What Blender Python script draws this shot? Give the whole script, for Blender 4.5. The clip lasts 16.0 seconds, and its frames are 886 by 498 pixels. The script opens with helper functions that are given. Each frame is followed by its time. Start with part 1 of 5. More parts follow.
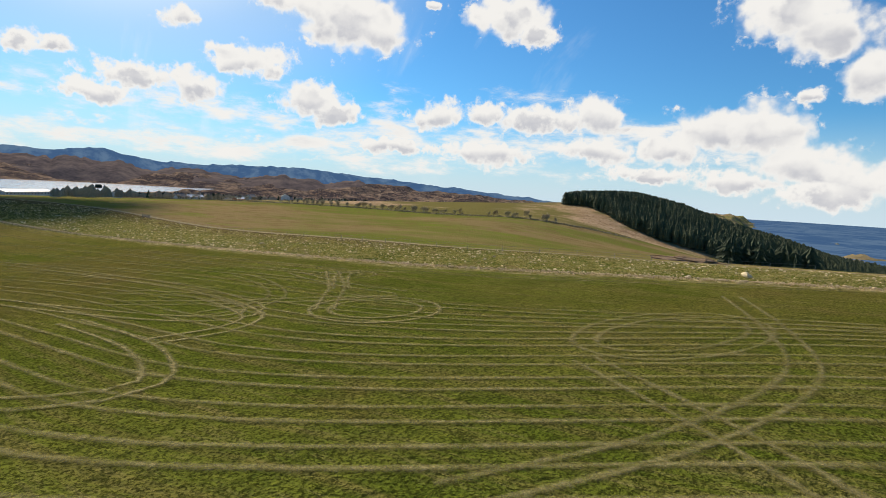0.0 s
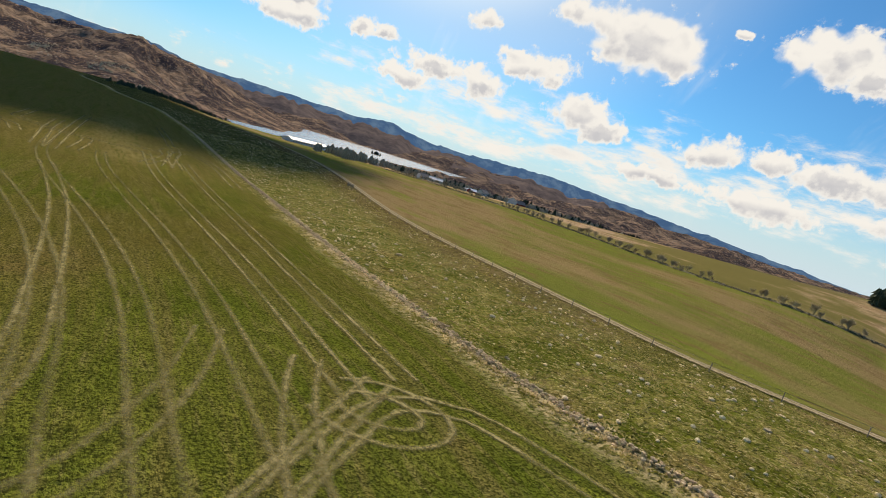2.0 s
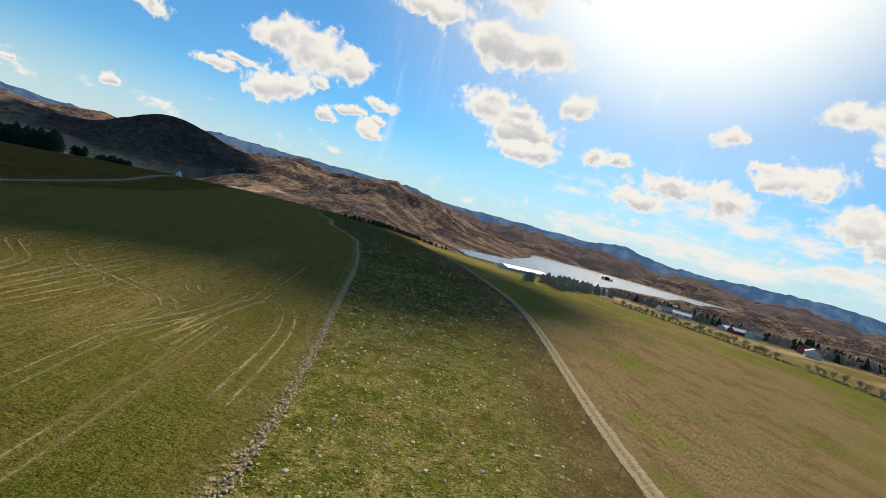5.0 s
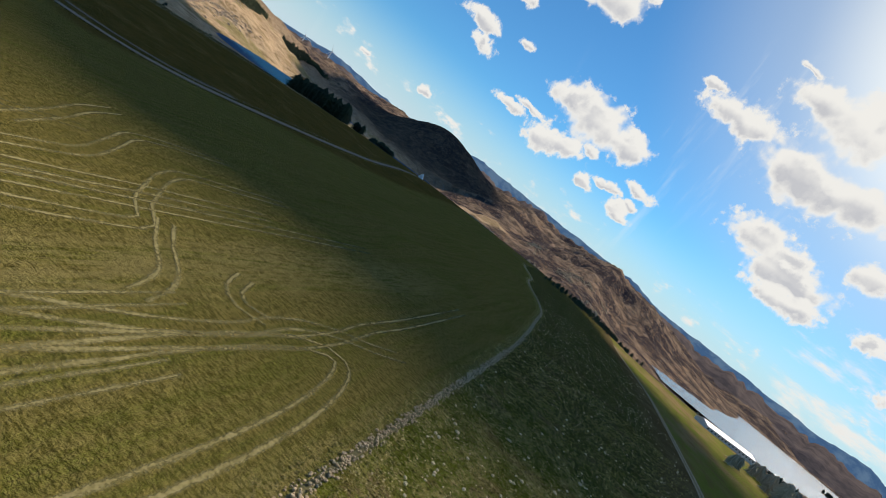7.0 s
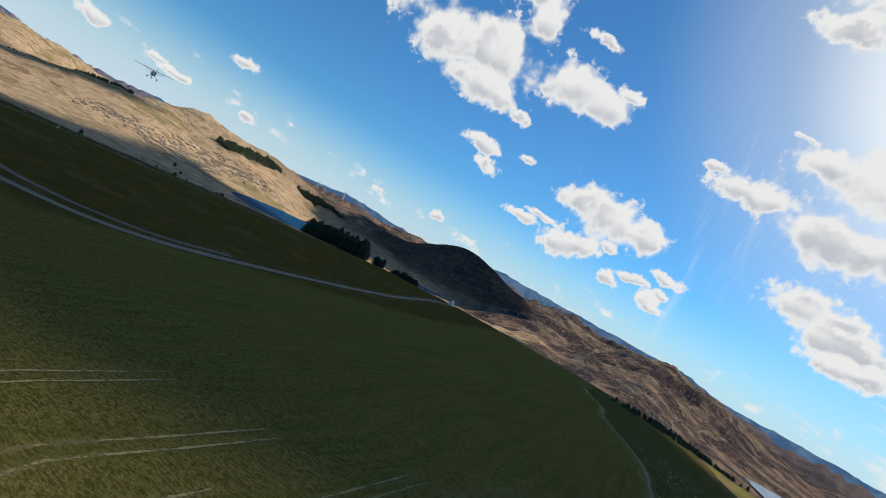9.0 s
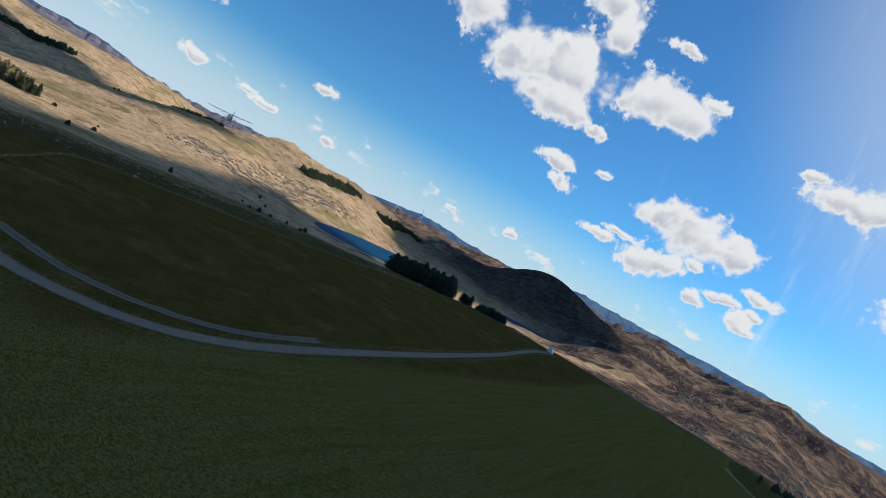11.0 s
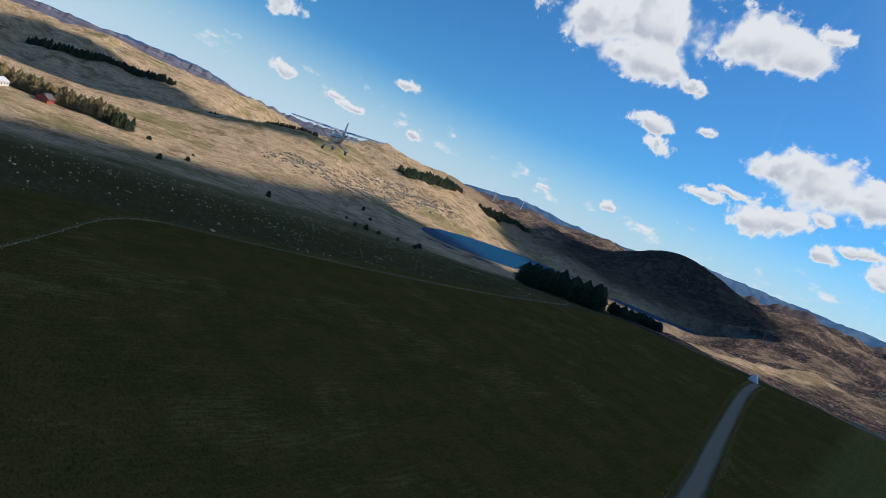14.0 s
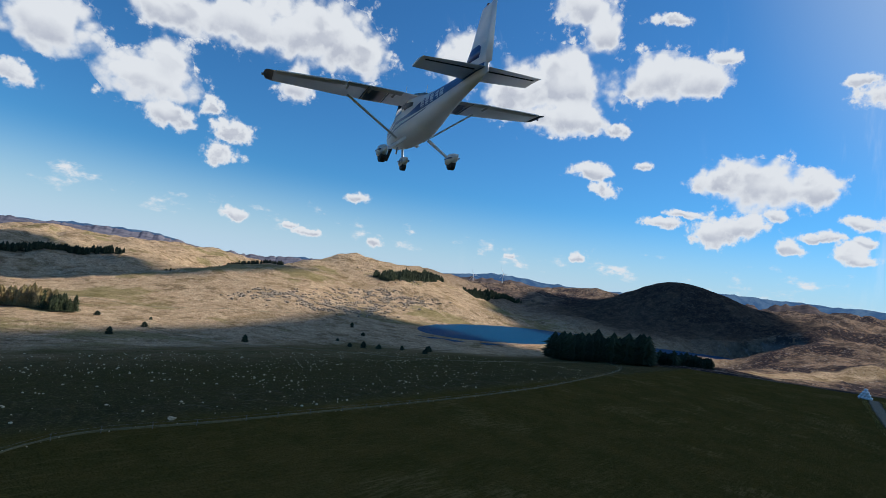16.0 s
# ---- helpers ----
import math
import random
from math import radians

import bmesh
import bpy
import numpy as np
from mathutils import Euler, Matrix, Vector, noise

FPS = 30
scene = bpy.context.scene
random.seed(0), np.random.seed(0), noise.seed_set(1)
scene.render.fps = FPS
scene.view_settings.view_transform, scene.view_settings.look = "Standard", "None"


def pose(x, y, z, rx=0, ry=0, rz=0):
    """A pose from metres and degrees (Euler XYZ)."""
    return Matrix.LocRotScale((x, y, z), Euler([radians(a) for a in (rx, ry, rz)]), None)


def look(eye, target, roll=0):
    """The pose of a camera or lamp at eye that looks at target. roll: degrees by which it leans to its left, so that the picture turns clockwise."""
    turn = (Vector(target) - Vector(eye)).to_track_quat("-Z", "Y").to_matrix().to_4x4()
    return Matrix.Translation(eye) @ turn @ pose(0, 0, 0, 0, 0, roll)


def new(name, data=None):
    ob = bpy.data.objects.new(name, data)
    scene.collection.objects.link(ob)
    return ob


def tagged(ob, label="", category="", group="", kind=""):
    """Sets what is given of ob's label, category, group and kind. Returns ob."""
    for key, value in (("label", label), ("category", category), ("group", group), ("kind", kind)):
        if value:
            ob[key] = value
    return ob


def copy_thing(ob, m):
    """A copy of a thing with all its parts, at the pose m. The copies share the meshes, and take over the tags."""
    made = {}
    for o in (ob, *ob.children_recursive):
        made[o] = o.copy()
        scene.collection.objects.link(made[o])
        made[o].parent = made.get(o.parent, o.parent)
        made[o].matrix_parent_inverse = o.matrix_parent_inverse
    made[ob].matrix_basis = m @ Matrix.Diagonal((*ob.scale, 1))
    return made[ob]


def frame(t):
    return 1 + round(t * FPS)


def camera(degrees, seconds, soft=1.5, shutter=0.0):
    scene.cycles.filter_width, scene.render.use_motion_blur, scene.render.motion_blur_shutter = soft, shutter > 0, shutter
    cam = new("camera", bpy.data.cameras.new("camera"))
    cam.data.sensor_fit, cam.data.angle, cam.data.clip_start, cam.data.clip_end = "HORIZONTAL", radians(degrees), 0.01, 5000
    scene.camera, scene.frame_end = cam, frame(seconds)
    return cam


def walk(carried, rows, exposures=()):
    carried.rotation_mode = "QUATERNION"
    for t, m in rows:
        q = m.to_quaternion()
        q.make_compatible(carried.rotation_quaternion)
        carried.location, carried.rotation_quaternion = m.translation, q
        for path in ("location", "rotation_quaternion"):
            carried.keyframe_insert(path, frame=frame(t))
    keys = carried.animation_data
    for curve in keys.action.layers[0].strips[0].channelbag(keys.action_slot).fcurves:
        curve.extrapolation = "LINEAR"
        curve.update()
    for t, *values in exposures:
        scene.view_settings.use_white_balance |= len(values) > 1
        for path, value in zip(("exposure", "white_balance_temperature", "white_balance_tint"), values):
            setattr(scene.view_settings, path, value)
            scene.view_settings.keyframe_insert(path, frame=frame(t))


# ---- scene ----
cam = camera(80.78, 16.0, 0.75)
PATH = [
    (0.0, pose(21.15, -0.81, 13.46, 83.93, -3.32, 31.01)),
    (0.5, pose(15.45, 9.39, 13.49, 82.95, -8.44, 34.21)),
    (1.0, pose(10.45, 17.81, 14.37, 81.71, -13.86, 41.43)),
    (1.5, pose(6.24, 24.82, 14.78, 79.99, -17.58, 51.14)),
    (2.0, pose(1.32, 30.89, 15.71, 80.47, -16.87, 57.87)),
    (2.5, pose(-6.90, 39.51, 15.42, 80.20, -15.78, 66.09)),
    (3.0, pose(-16.98, 46.58, 14.96, 81.47, -16.21, 72.04)),
    (3.5, pose(-26.89, 50.40, 16.10, 81.89, -15.17, 77.28)),
    (3.7, pose(-30.73, 52.20, 16.40, 81.92, -14.17, 78.87)),
    (5.8, pose(-75.76, 64.78, 19.26, 89.36, -22.96, 90.52)),
    (6.0, pose(-79.75, 64.96, 19.32, 88.02, -26.99, 94.61)),
    (6.5, pose(-88.74, 64.75, 19.30, 81.78, -39.61, 106.91)),
    (7.0, pose(-95.67, 63.52, 20.67, 80.20, -38.65, 111.80)),
    (7.5, pose(-101.78, 62.47, 21.94, 77.26, -38.46, 117.94)),
    (8.0, pose(-110.44, 59.33, 22.82, 78.83, -34.62, 118.93)),
    (8.5, pose(-119.54, 52.34, 22.42, 87.53, -31.43, 114.81)),
    (9.0, pose(-127.21, 43.20, 21.06, 91.68, -30.13, 114.51)),
    (9.5, pose(-132.90, 33.42, 20.53, 96.73, -28.25, 113.76)),
    (10.0, pose(-138.25, 24.77, 22.55, 93.28, -31.35, 121.83)),
    (10.2, pose(-140.46, 21.29, 23.50, 92.01, -31.06, 122.60)),
    (12.3, pose(-168.45, -20.38, 30.54, 84.08, -27.71, 128.09)),
    (12.5, pose(-170.27, -25.00, 30.20, 83.35, -27.30, 128.85)),
    (13.0, pose(-176.23, -36.83, 28.76, 84.35, -27.19, 128.54)),
    (13.5, pose(-182.89, -48.90, 27.90, 82.52, -25.65, 132.77)),
    (14.0, pose(-189.45, -60.78, 27.63, 82.25, -23.81, 135.01)),
    (14.5, pose(-194.91, -71.08, 25.52, 85.43, -22.86, 135.28)),
    (15.0, pose(-201.26, -80.41, 23.95, 88.57, -18.85, 135.28)),
    (15.5, pose(-206.40, -90.12, 22.55, 92.53, -14.51, 133.18)),
    (16.0, pose(-210.93, -100.01, 21.24, 93.29, -8.38, 131.68)),
]
walk(cam, PATH, [(0.0, 0.08, 7450, 11), (2.0, 0.08, 7950, 11), (6.0, 0.05, 7650, 10), (8.5, 0.0, 7250, 10), (12.5, -0.08, 6750, 10), (16.0, -0.11, 6600, 10)])

# ---------------------------------------------------------------- world, sun, clouds
SUN_AZ, SUN_EL = radians(155), radians(36)
SUN_DIR = Vector((math.cos(SUN_AZ) * math.cos(SUN_EL), math.sin(SUN_AZ) * math.cos(SUN_EL), math.sin(SUN_EL)))


class Nodes:
    """A short way to write node trees."""

    def __init__(self, tree):
        self.tree = tree
        tree.nodes.clear()

    def put(self, socket, value):
        if isinstance(value, bpy.types.NodeSocket):
            self.tree.links.new(value, socket)
        elif value is not None:
            socket.default_value = value

    def add(self, kind, **inputs):
        node = self.tree.nodes.new(kind)
        for key, value in inputs.items():
            self.put(node.inputs[key], value)
        return node

    def math(self, op, a, b=None, c=None, clamp=False):
        node = self.tree.nodes.new("ShaderNodeMath")
        node.operation, node.use_clamp = op, clamp
        for i, v in enumerate((a, b, c)):
            self.put(node.inputs[i], v)
        return node.outputs[0]

    def vec(self, op, a, b=None, out="Vector"):
        node = self.tree.nodes.new("ShaderNodeVectorMath")
        node.operation = op
        self.put(node.inputs[0], a)
        self.put(node.inputs[1], b)
        return node.outputs[out]

    def ramp(self, value, lo, hi, to_lo=0.0, to_hi=1.0):
        node = self.tree.nodes.new("ShaderNodeMapRange")
        node.interpolation_type = "SMOOTHSTEP"
        for i, v in enumerate((value, lo, hi, to_lo, to_hi)):
            self.put(node.inputs[i], v)
        return node.outputs[0]

    def noise(self, vector, scale, detail=4.0, rough=0.55, out=0, warp=0.0):
        node = self.add("ShaderNodeTexNoise", Vector=vector, Scale=scale, Detail=detail, Roughness=rough, Distortion=warp)
        return node.outputs[out]

    def mix(self, fac, a, b):
        node = self.tree.nodes.new("ShaderNodeMix")
        node.data_type = "RGBA"
        for socket, v in ((node.inputs[0], fac), (node.inputs[6], a), (node.inputs[7], b)):
            if isinstance(v, tuple) and len(v) == 3:
                v = (*v, 1.0)
            self.put(socket, v)
        return node.outputs[2]


world = bpy.data.worlds.new("sky")
scene.world = world
world.use_nodes = True
n = Nodes(world.node_tree)
sky = n.tree.nodes.new("ShaderNodeTexSky")
sky.sky_type, sky.sun_disc = "NISHITA", False
sky.sun_elevation, sky.sun_rotation = SUN_EL, math.pi / 2 - SUN_AZ
sky.air_density, sky.dust_density, sky.ozone_density, sky.altitude = 1.0, 0.25, 3.0, 50
way = n.add("ShaderNodeTexCoord").outputs["Generated"]
# cumulus: azimuth, elevation, half width and half height in degrees
CUMULUS_NORTH = [(131.1, 16.4, 5.3, 3.1), (135.5, 17.6, 2.9, 1.8), (114.9, 18.0, 4.2, 2.2), (112.0, 16.4, 1.8, 1.3), (89.2, 17.4, 4.0, 2.6), (85.7, 15.3, 3.6, 2.4), (82.8, 11.7, 2.0, 2.4), (86.4, 10.3, 1.3, 0.7), (121.7, 8.1, 2.9, 1.5), (116.9, 8.6, 2.0, 1.3), (110.6, 8.2, 4.7, 1.6), (105.1, 8.6, 3.1, 2.0), (94.2, 7.5, 4.1, 2.2), (90.1, 7.2, 3.6, 2.8), (98.3, 5.5, 3.9, 1.8), (105.4, 5.2, 4.8, 1.5), (116.3, 4.6, 4.3, 1.6), (126.1, 4.6, 3.8, 1.1), (87.3, 4.4, 4.9, 2.3), (83.1, 2.9, 3.1, 2.2), (92.0, 2.6, 4.5, 1.3), (85.3, 1.5, 4.1, 1.3), (99.7, 3.0, 4.3, 0.9), (140.8, 12.0, 3.5, 1.5), (143.7, 12.7, 1.5, 0.8), (151.8, 9.2, 3.7, 1.2), (154.4, 7.2, 2.5, 1.1), (146.1, 8.8, 2.2, 1.7), (134.9, 8.8, 2.8, 1.5), (157.2, 10.6, 1.6, 0.8)]
CUMULUS_SUNWARD = [(138.6, 17.9, 2.0, 1.7), (128.8, 15.7, 1.9, 1.7), (142.6, 11.5, 2.9, 1.3), (139.3, 11.2, 1.6, 1.2), (135.6, 8.7, 2.8, 1.8), (133.0, 7.4, 2.4, 1.3), (168.0, 11.3, 4.3, 1.9), (166.6, 9.4, 3.7, 1.2), (147.8, 14.7, 1.5, 1.1), (183.2, 6.6, 1.5, 0.6), (123.0, 18.8, 0.8, 0.4)]
CUMULUS_WEST = [(194.7, 13.2, 2.8, 1.8), (191.4, 12.7, 3.1, 2.6), (187.3, 12.6, 2.3, 1.7), (194.7, 8.2, 2.0, 1.4), (200.0, 8.9, 1.9, 0.6), (180.3, 20.7, 3.7, 1.5), (175.7, 25.3, 3.1, 1.7), (171.5, 24.3, 3.7, 3.2), (172.7, 19.3, 4.7, 2.9), (167.7, 19.4, 3.4, 2.3), (167.4, 26.8, 2.3, 3.1), (184.8, 22.1, 1.1, 0.5), (178.4, 27.0, 1.2, 0.4), (171.9, 13.1, 2.8, 1.8), (168.5, 12.9, 2.3, 1.3), (162.9, 14.8, 1.6, 1.5), (167.4, 9.3, 3.3, 1.3), (159.6, 10.5, 1.3, 1.1), (183.6, 9.9, 1.6, 0.7), (184.2, 7.1, 1.2, 0.9), (188.7, 7.3, 1.3, 0.8)]
CUMULUS_OVERHEAD = [(223.0, 22.9, 2.6, 2.9), (216.6, 20.8, 3.5, 3.4), (211.4, 21.9, 5.0, 3.6), (210.7, 18.5, 4.5, 2.0), (210.6, 29.4, 2.4, 2.1), (207.9, 26.8, 1.5, 2.8), (201.7, 22.8, 3.1, 2.3), (197.7, 22.6, 2.4, 1.9), (196.0, 24.4, 1.4, 0.7), (205.7, 17.8, 1.5, 0.8), (201.2, 27.9, 1.9, 0.6), (207.4, 13.5, 2.1, 0.9), (205.9, 11.6, 1.4, 1.0), (202.6, 14.6, 0.9, 0.5), (181.0, 39.3, 3.1, 2.0), (180.0, 35.7, 3.2, 1.4), (176.6, 37.9, 2.3, 2.4)]
CUMULUS_SOUTH = [(262.2, 16.3, 4.0, 2.8), (263.8, 11.7, 1.6, 1.0), (252.7, 20.9, 3.6, 2.2), (246.1, 21.7, 4.7, 2.8), (238.7, 22.5, 5.4, 3.6), (233.8, 21.8, 2.3, 2.5), (240.5, 17.5, 1.5, 2.0), (253.7, 14.2, 4.0, 2.4), (252.5, 16.6, 2.0, 2.1), (251.5, 11.7, 2.0, 1.5), (245.7, 11.4, 2.0, 1.1), (246.4, 9.0, 2.0, 1.0), (248.1, 13.4, 1.1, 1.0), (192.7, 9.1, 2.4, 1.2), (189.8, 10.3, 1.0, 0.7), (197.9, 9.8, 1.9, 0.4), (186.4, 8.4, 1.5, 0.5), (183.3, 8.2, 0.7, 0.6), (244.5, 3.6, 1.3, 0.7), (232.3, 7.2, 1.4, 0.7), (236.7, 2.6, 1.3, 0.5), (238.9, 3.2, 0.9, 0.4), (229.8, 2.7, 0.8, 0.6), (214.7, 3.5, 0.7, 0.5), (207.7, 4.2, 0.7, 0.5)]
shift = n.vec("SCALE", n.vec("SUBTRACT", n.noise(way, 14.0, 4.0, 0.6, out=1), (0.5, 0.5, 0.5)))
shift.node.inputs[3].default_value = 0.035
bent = n.vec("ADD", way, shift)
heap, top_sum, size_sum, weight = None, 0.0, 0.0, 0.001
here = bent
for i, (az, el, wide, high) in enumerate(CUMULUS_NORTH + CUMULUS_SUNWARD + CUMULUS_WEST + CUMULUS_OVERHEAD + CUMULUS_SOUTH):
    a, e = radians(az), radians(el)
    if i and i % 12 == 0:
        # each dozen waits for the one before, which keeps the shader small in memory
        nudge = n.vec("SCALE", (1e-7, 0, 0))
        n.put(nudge.node.inputs[3], n.math("ADD", heap, n.math("MULTIPLY", weight, 0.01)))
        here = n.vec("ADD", bent, nudge)
    blob = n.add("ShaderNodeMapping", Vector=here)
    blob.vector_type = "TEXTURE"
    blob.inputs[1].default_value = (math.cos(a) * math.cos(e), math.sin(a) * math.cos(e), math.sin(e))
    blob.inputs[2].default_value = (0, -e, a)
    blob.inputs[3].default_value = (1, radians(wide), radians(high))
    local = n.add("ShaderNodeSeparateXYZ", Vector=blob.outputs[0]).outputs
    # flatter below than above
    z = n.math("MAXIMUM", local[2], n.math("MULTIPLY", local[2], -1.25))
    d = n.math("SUBTRACT", 1.0, n.vec("LENGTH", n.add("ShaderNodeCombineXYZ", X=local[0], Y=local[1], Z=z).outputs[0], out="Value"))
    share = n.math("MAXIMUM", n.math("ADD", d, 0.15), 0.0)
    top_sum = n.math("MULTIPLY_ADD", share, local[2], top_sum)
    size_sum = n.math("MULTIPLY_ADD", share, high, size_sum)
    weight = n.math("ADD", share, weight)
    heap = d if heap is None else n.math("SMOOTH_MAX", heap, d, 0.3)


def puffs(scale):
    cells = n.add("ShaderNodeTexVoronoi", Vector=bent, Scale=scale)
    cells.feature = "SMOOTH_F1"
    cells.inputs["Smoothness"].default_value = 0.35
    return n.math("SUBTRACT", 0.45, cells.outputs["Distance"])


fine = n.noise(way, 34.0, 6.0, 0.6)
knobs = n.math("ADD", n.math("MULTIPLY", puffs(21.0), 0.75), n.math("MULTIPLY", puffs(58.0), 0.4))
# small clouds are torn to shreds, large ones only frayed
frayed = n.math("MULTIPLY", n.math("SUBTRACT", n.noise(way, 75.0, 5.0, 0.6), 0.5), n.ramp(n.math("DIVIDE", size_sum, weight), 0.6, 2.6, 1.6, 0.22))
dens = n.math("ADD", n.math("ADD", heap, n.math("ADD", knobs, 0.27)), n.math("ADD", frayed, n.math("MULTIPLY", n.math("SUBTRACT", fine, 0.5), 0.62)))
# rows of small clouds low over the horizon
parts = n.add("ShaderNodeSeparateXYZ", Vector=way)
low = n.add("ShaderNodeMapping", Vector=way)
low.inputs[3].default_value = (1, 1, 3.2)
rows = n.noise(low.outputs[0], 7.5, 7.0, 0.62)
seaward = n.ramp(n.vec("DOT_PRODUCT", way, (-0.62, 0.78, 0.0), out="Value"), 0.55, 0.95)
band = n.math("MULTIPLY", n.ramp(parts.outputs[2], 0.0, 0.05), n.ramp(parts.outputs[2], 0.26, 0.12))
rowdens = n.math("SUBTRACT", rows, n.math("SUBTRACT", 0.76, n.math("MULTIPLY", n.math("MULTIPLY", band, seaward), 0.32)))
dens = n.math("MAXIMUM", dens, n.math("MULTIPLY", rowdens, 2.6))
# small puffs strung along the horizon
string = n.add("ShaderNodeMapping", Vector=way)
string.inputs[3].default_value = (1, 1, 2.0)
puff = n.noise(string.outputs[0], 17.0, 6.0, 0.6)
belt = n.math("MULTIPLY", n.ramp(parts.outputs[2], 0.02, 0.05), n.ramp(parts.outputs[2], 0.15, 0.07))
puffdens = n.math("SUBTRACT", puff, n.math("SUBTRACT", 0.9, n.math("MULTIPLY", belt, 0.345)))
dens = n.math("MAXIMUM", dens, n.math("MULTIPLY", puffdens, 3.2))
edge = n.ramp(dens, -0.08, 0.5)
mask = n.math("SMOOTH_MIN", n.math("MULTIPLY", edge, n.ramp(dens, -0.08, 0.36, 0.55, 1.0)), 1.0, 0.05)
# white heads, soft grey bases and thick grey middles
rise = n.math("DIVIDE", top_sum, weight)
broad = n.noise(bent, 8.0, 3.0, 0.5)
base = n.math("MULTIPLY", n.ramp(dens, 0.3, 0.85), n.ramp(n.math("ADD", rise, n.math("MULTIPLY", n.math("SUBTRACT", broad, 0.5), 1.2)), 0.2, -0.4))
thick = n.math("MULTIPLY", n.ramp(dens, 0.65, 1.1), n.ramp(broad, 0.46, 0.62))
under = n.math("ADD", n.math("MULTIPLY", base, 1.0), n.math("MULTIPLY", thick, 0.85), clamp=True)
under = n.math("MULTIPLY", under, n.ramp(n.noise(way, 30.0, 5.0, 0.6), 0.25, 0.6, 0.6, 1.0))
cloud = n.mix(under, (0.98, 1.04, 1.12), (0.63, 0.69, 0.82))
veil = n.math("MULTIPLY", n.ramp(n.vec("DOT_PRODUCT", way, tuple(SUN_DIR), out="Value"), 0.915, 1.0), 0.8)
near_sun = n.math("MULTIPLY", n.ramp(n.vec("DOT_PRODUCT", way, tuple(SUN_DIR), out="Value"), 0.805, 0.99), 0.46)
deep = n.vec("MULTIPLY", sky.outputs[0], (0.362, 0.942, 1.385))
haze = n.ramp(parts.outputs[2], 0.17, -0.02)
tint = n.mix(near_sun, n.mix(haze, deep, (5.8, 7.85, 9.8)), (8.9, 9.8, 10.4))
comb = n.add("ShaderNodeMapping", Vector=way)
comb.inputs[2].default_value = (0.25, 0.5, 0.4)
comb.inputs[3].default_value = (1.2, 9.0, 1.6)
wisps = n.math("MULTIPLY", n.ramp(n.noise(comb.outputs[0], 2.4, 5.0, 0.6), 0.56, 0.74), n.ramp(n.noise(way, 3.0, 2.0, 0.5), 0.48, 0.6, 0.0, 0.22))
tint = n.mix(wisps, tint, (9.4, 10.2, 11.0))
skies = n.add("ShaderNodeBackground", Color=tint, Strength=0.09)
white = n.add("ShaderNodeBackground", Color=cloud, Strength=0.81)
glare = n.add("ShaderNodeBackground", Color=(0.95, 1.0, 1.0, 1), Strength=1.25)
with_glare = n.add("ShaderNodeMixShader", Fac=veil)
n.put(with_glare.inputs[1], skies.outputs[0])
n.put(with_glare.inputs[2], glare.outputs[0])
both = n.add("ShaderNodeMixShader", Fac=mask)
n.put(both.inputs[1], with_glare.outputs[0])
n.put(both.inputs[2], white.outputs[0])
end = n.tree.nodes.new("ShaderNodeOutputWorld")
n.put(end.inputs[0], both.outputs[0])

lamp = bpy.data.lights.new("sun", "SUN")
lamp.energy, lamp.angle, lamp.color = 4.9, radians(0.25), (1.0, 0.95, 0.87)
sun = new("sun", lamp)
sun.matrix_world = look(SUN_DIR * 3000, (0, 0, 0))
scene.view_settings.exposure = 0.0


# ---------------------------------------------------------------- lie of the land
def smooth(lo, hi, v):
    u = np.clip((v - lo) / (hi - lo), 0.0, 1.0)
    return u * u * (3 - 2 * u)


def soft(v, k=12.0):
    return k * np.logaddexp(0.0, v / k)


def bump(x, y, cx, cy, h, along, across, turn=0.0):
    c, s = math.cos(radians(turn)), math.sin(radians(turn))
    u, v = (x - cx) * c + (y - cy) * s, -(x - cx) * s + (y - cy) * c
    return h * np.exp(-0.5 * ((u / along) ** 2 + (v / across) ** 2))


def lane_y(x):
    """The middle of the lane north of the stony pasture."""
    return 85 + 22 * smooth(-40, -230, x) + 16 * smooth(-32, 12, x) - 12 * smooth(-320, -480, x)


def wall_y(x):
    """The dry stone wall between the field and the stony pasture."""
    return 58.0 - 2.8 * smooth(-112, -40, x) + 11 * smooth(-25, 38, x) - 5 * smooth(-200, -320, x) - 22 * smooth(-290, -400, x) - 18 * smooth(-400, -480, x)


def hedge_y(x):
    return 200 - 12 * smooth(-140, -70, x) + 40 * smooth(-60, 20, x)


def road_y(x):
    """The gravel road from the bales eastwards."""
    return -61 - 47 * smooth(-225, -516, x) - 50 * smooth(-204, -160, x) ** 1.6


# middle, height, half lengths and turn of each hill
HILLS_WEST = [(-1285, -440, 86, 74, 96, 10), (-1060, -300, -2, 70, 60, 0), (-1290, -330, 5, 110, 150, 0), (-1050, -130, 15, 120, 110, 0), (-900, 60, 20, 130, 150, 0), (-1250, 130, 35, 200, 170, 0), (-1620, 60, 74, 260, 330, 0), (-1900, -350, 33, 300, 260, 0), (-1950, 420, 91, 330, 240, 0)]
HILLS_SOUTH = [(-850, -830, 51, 240, 130, 20), (-560, -760, 21, 180, 110, 10), (-1250, -820, 24, 300, 150, -20), (-480, -1350, 55, 420, 220, 5), (-900, -1500, 10, 400, 200, 0), (-1750, -900, 81, 420, 300, 0)]
HILLS_NORTH = [(-2550, 900, 41, 300, 280, 0), (-2450, 1350, 28, 250, 260, 0), (-2300, 1800, 48, 300, 260, 0), (-2900, 300, 65, 420, 380, 0), (-1700, 2250, 52, 160, 300, 35), (-1250, 2450, 23, 250, 200, 0)]
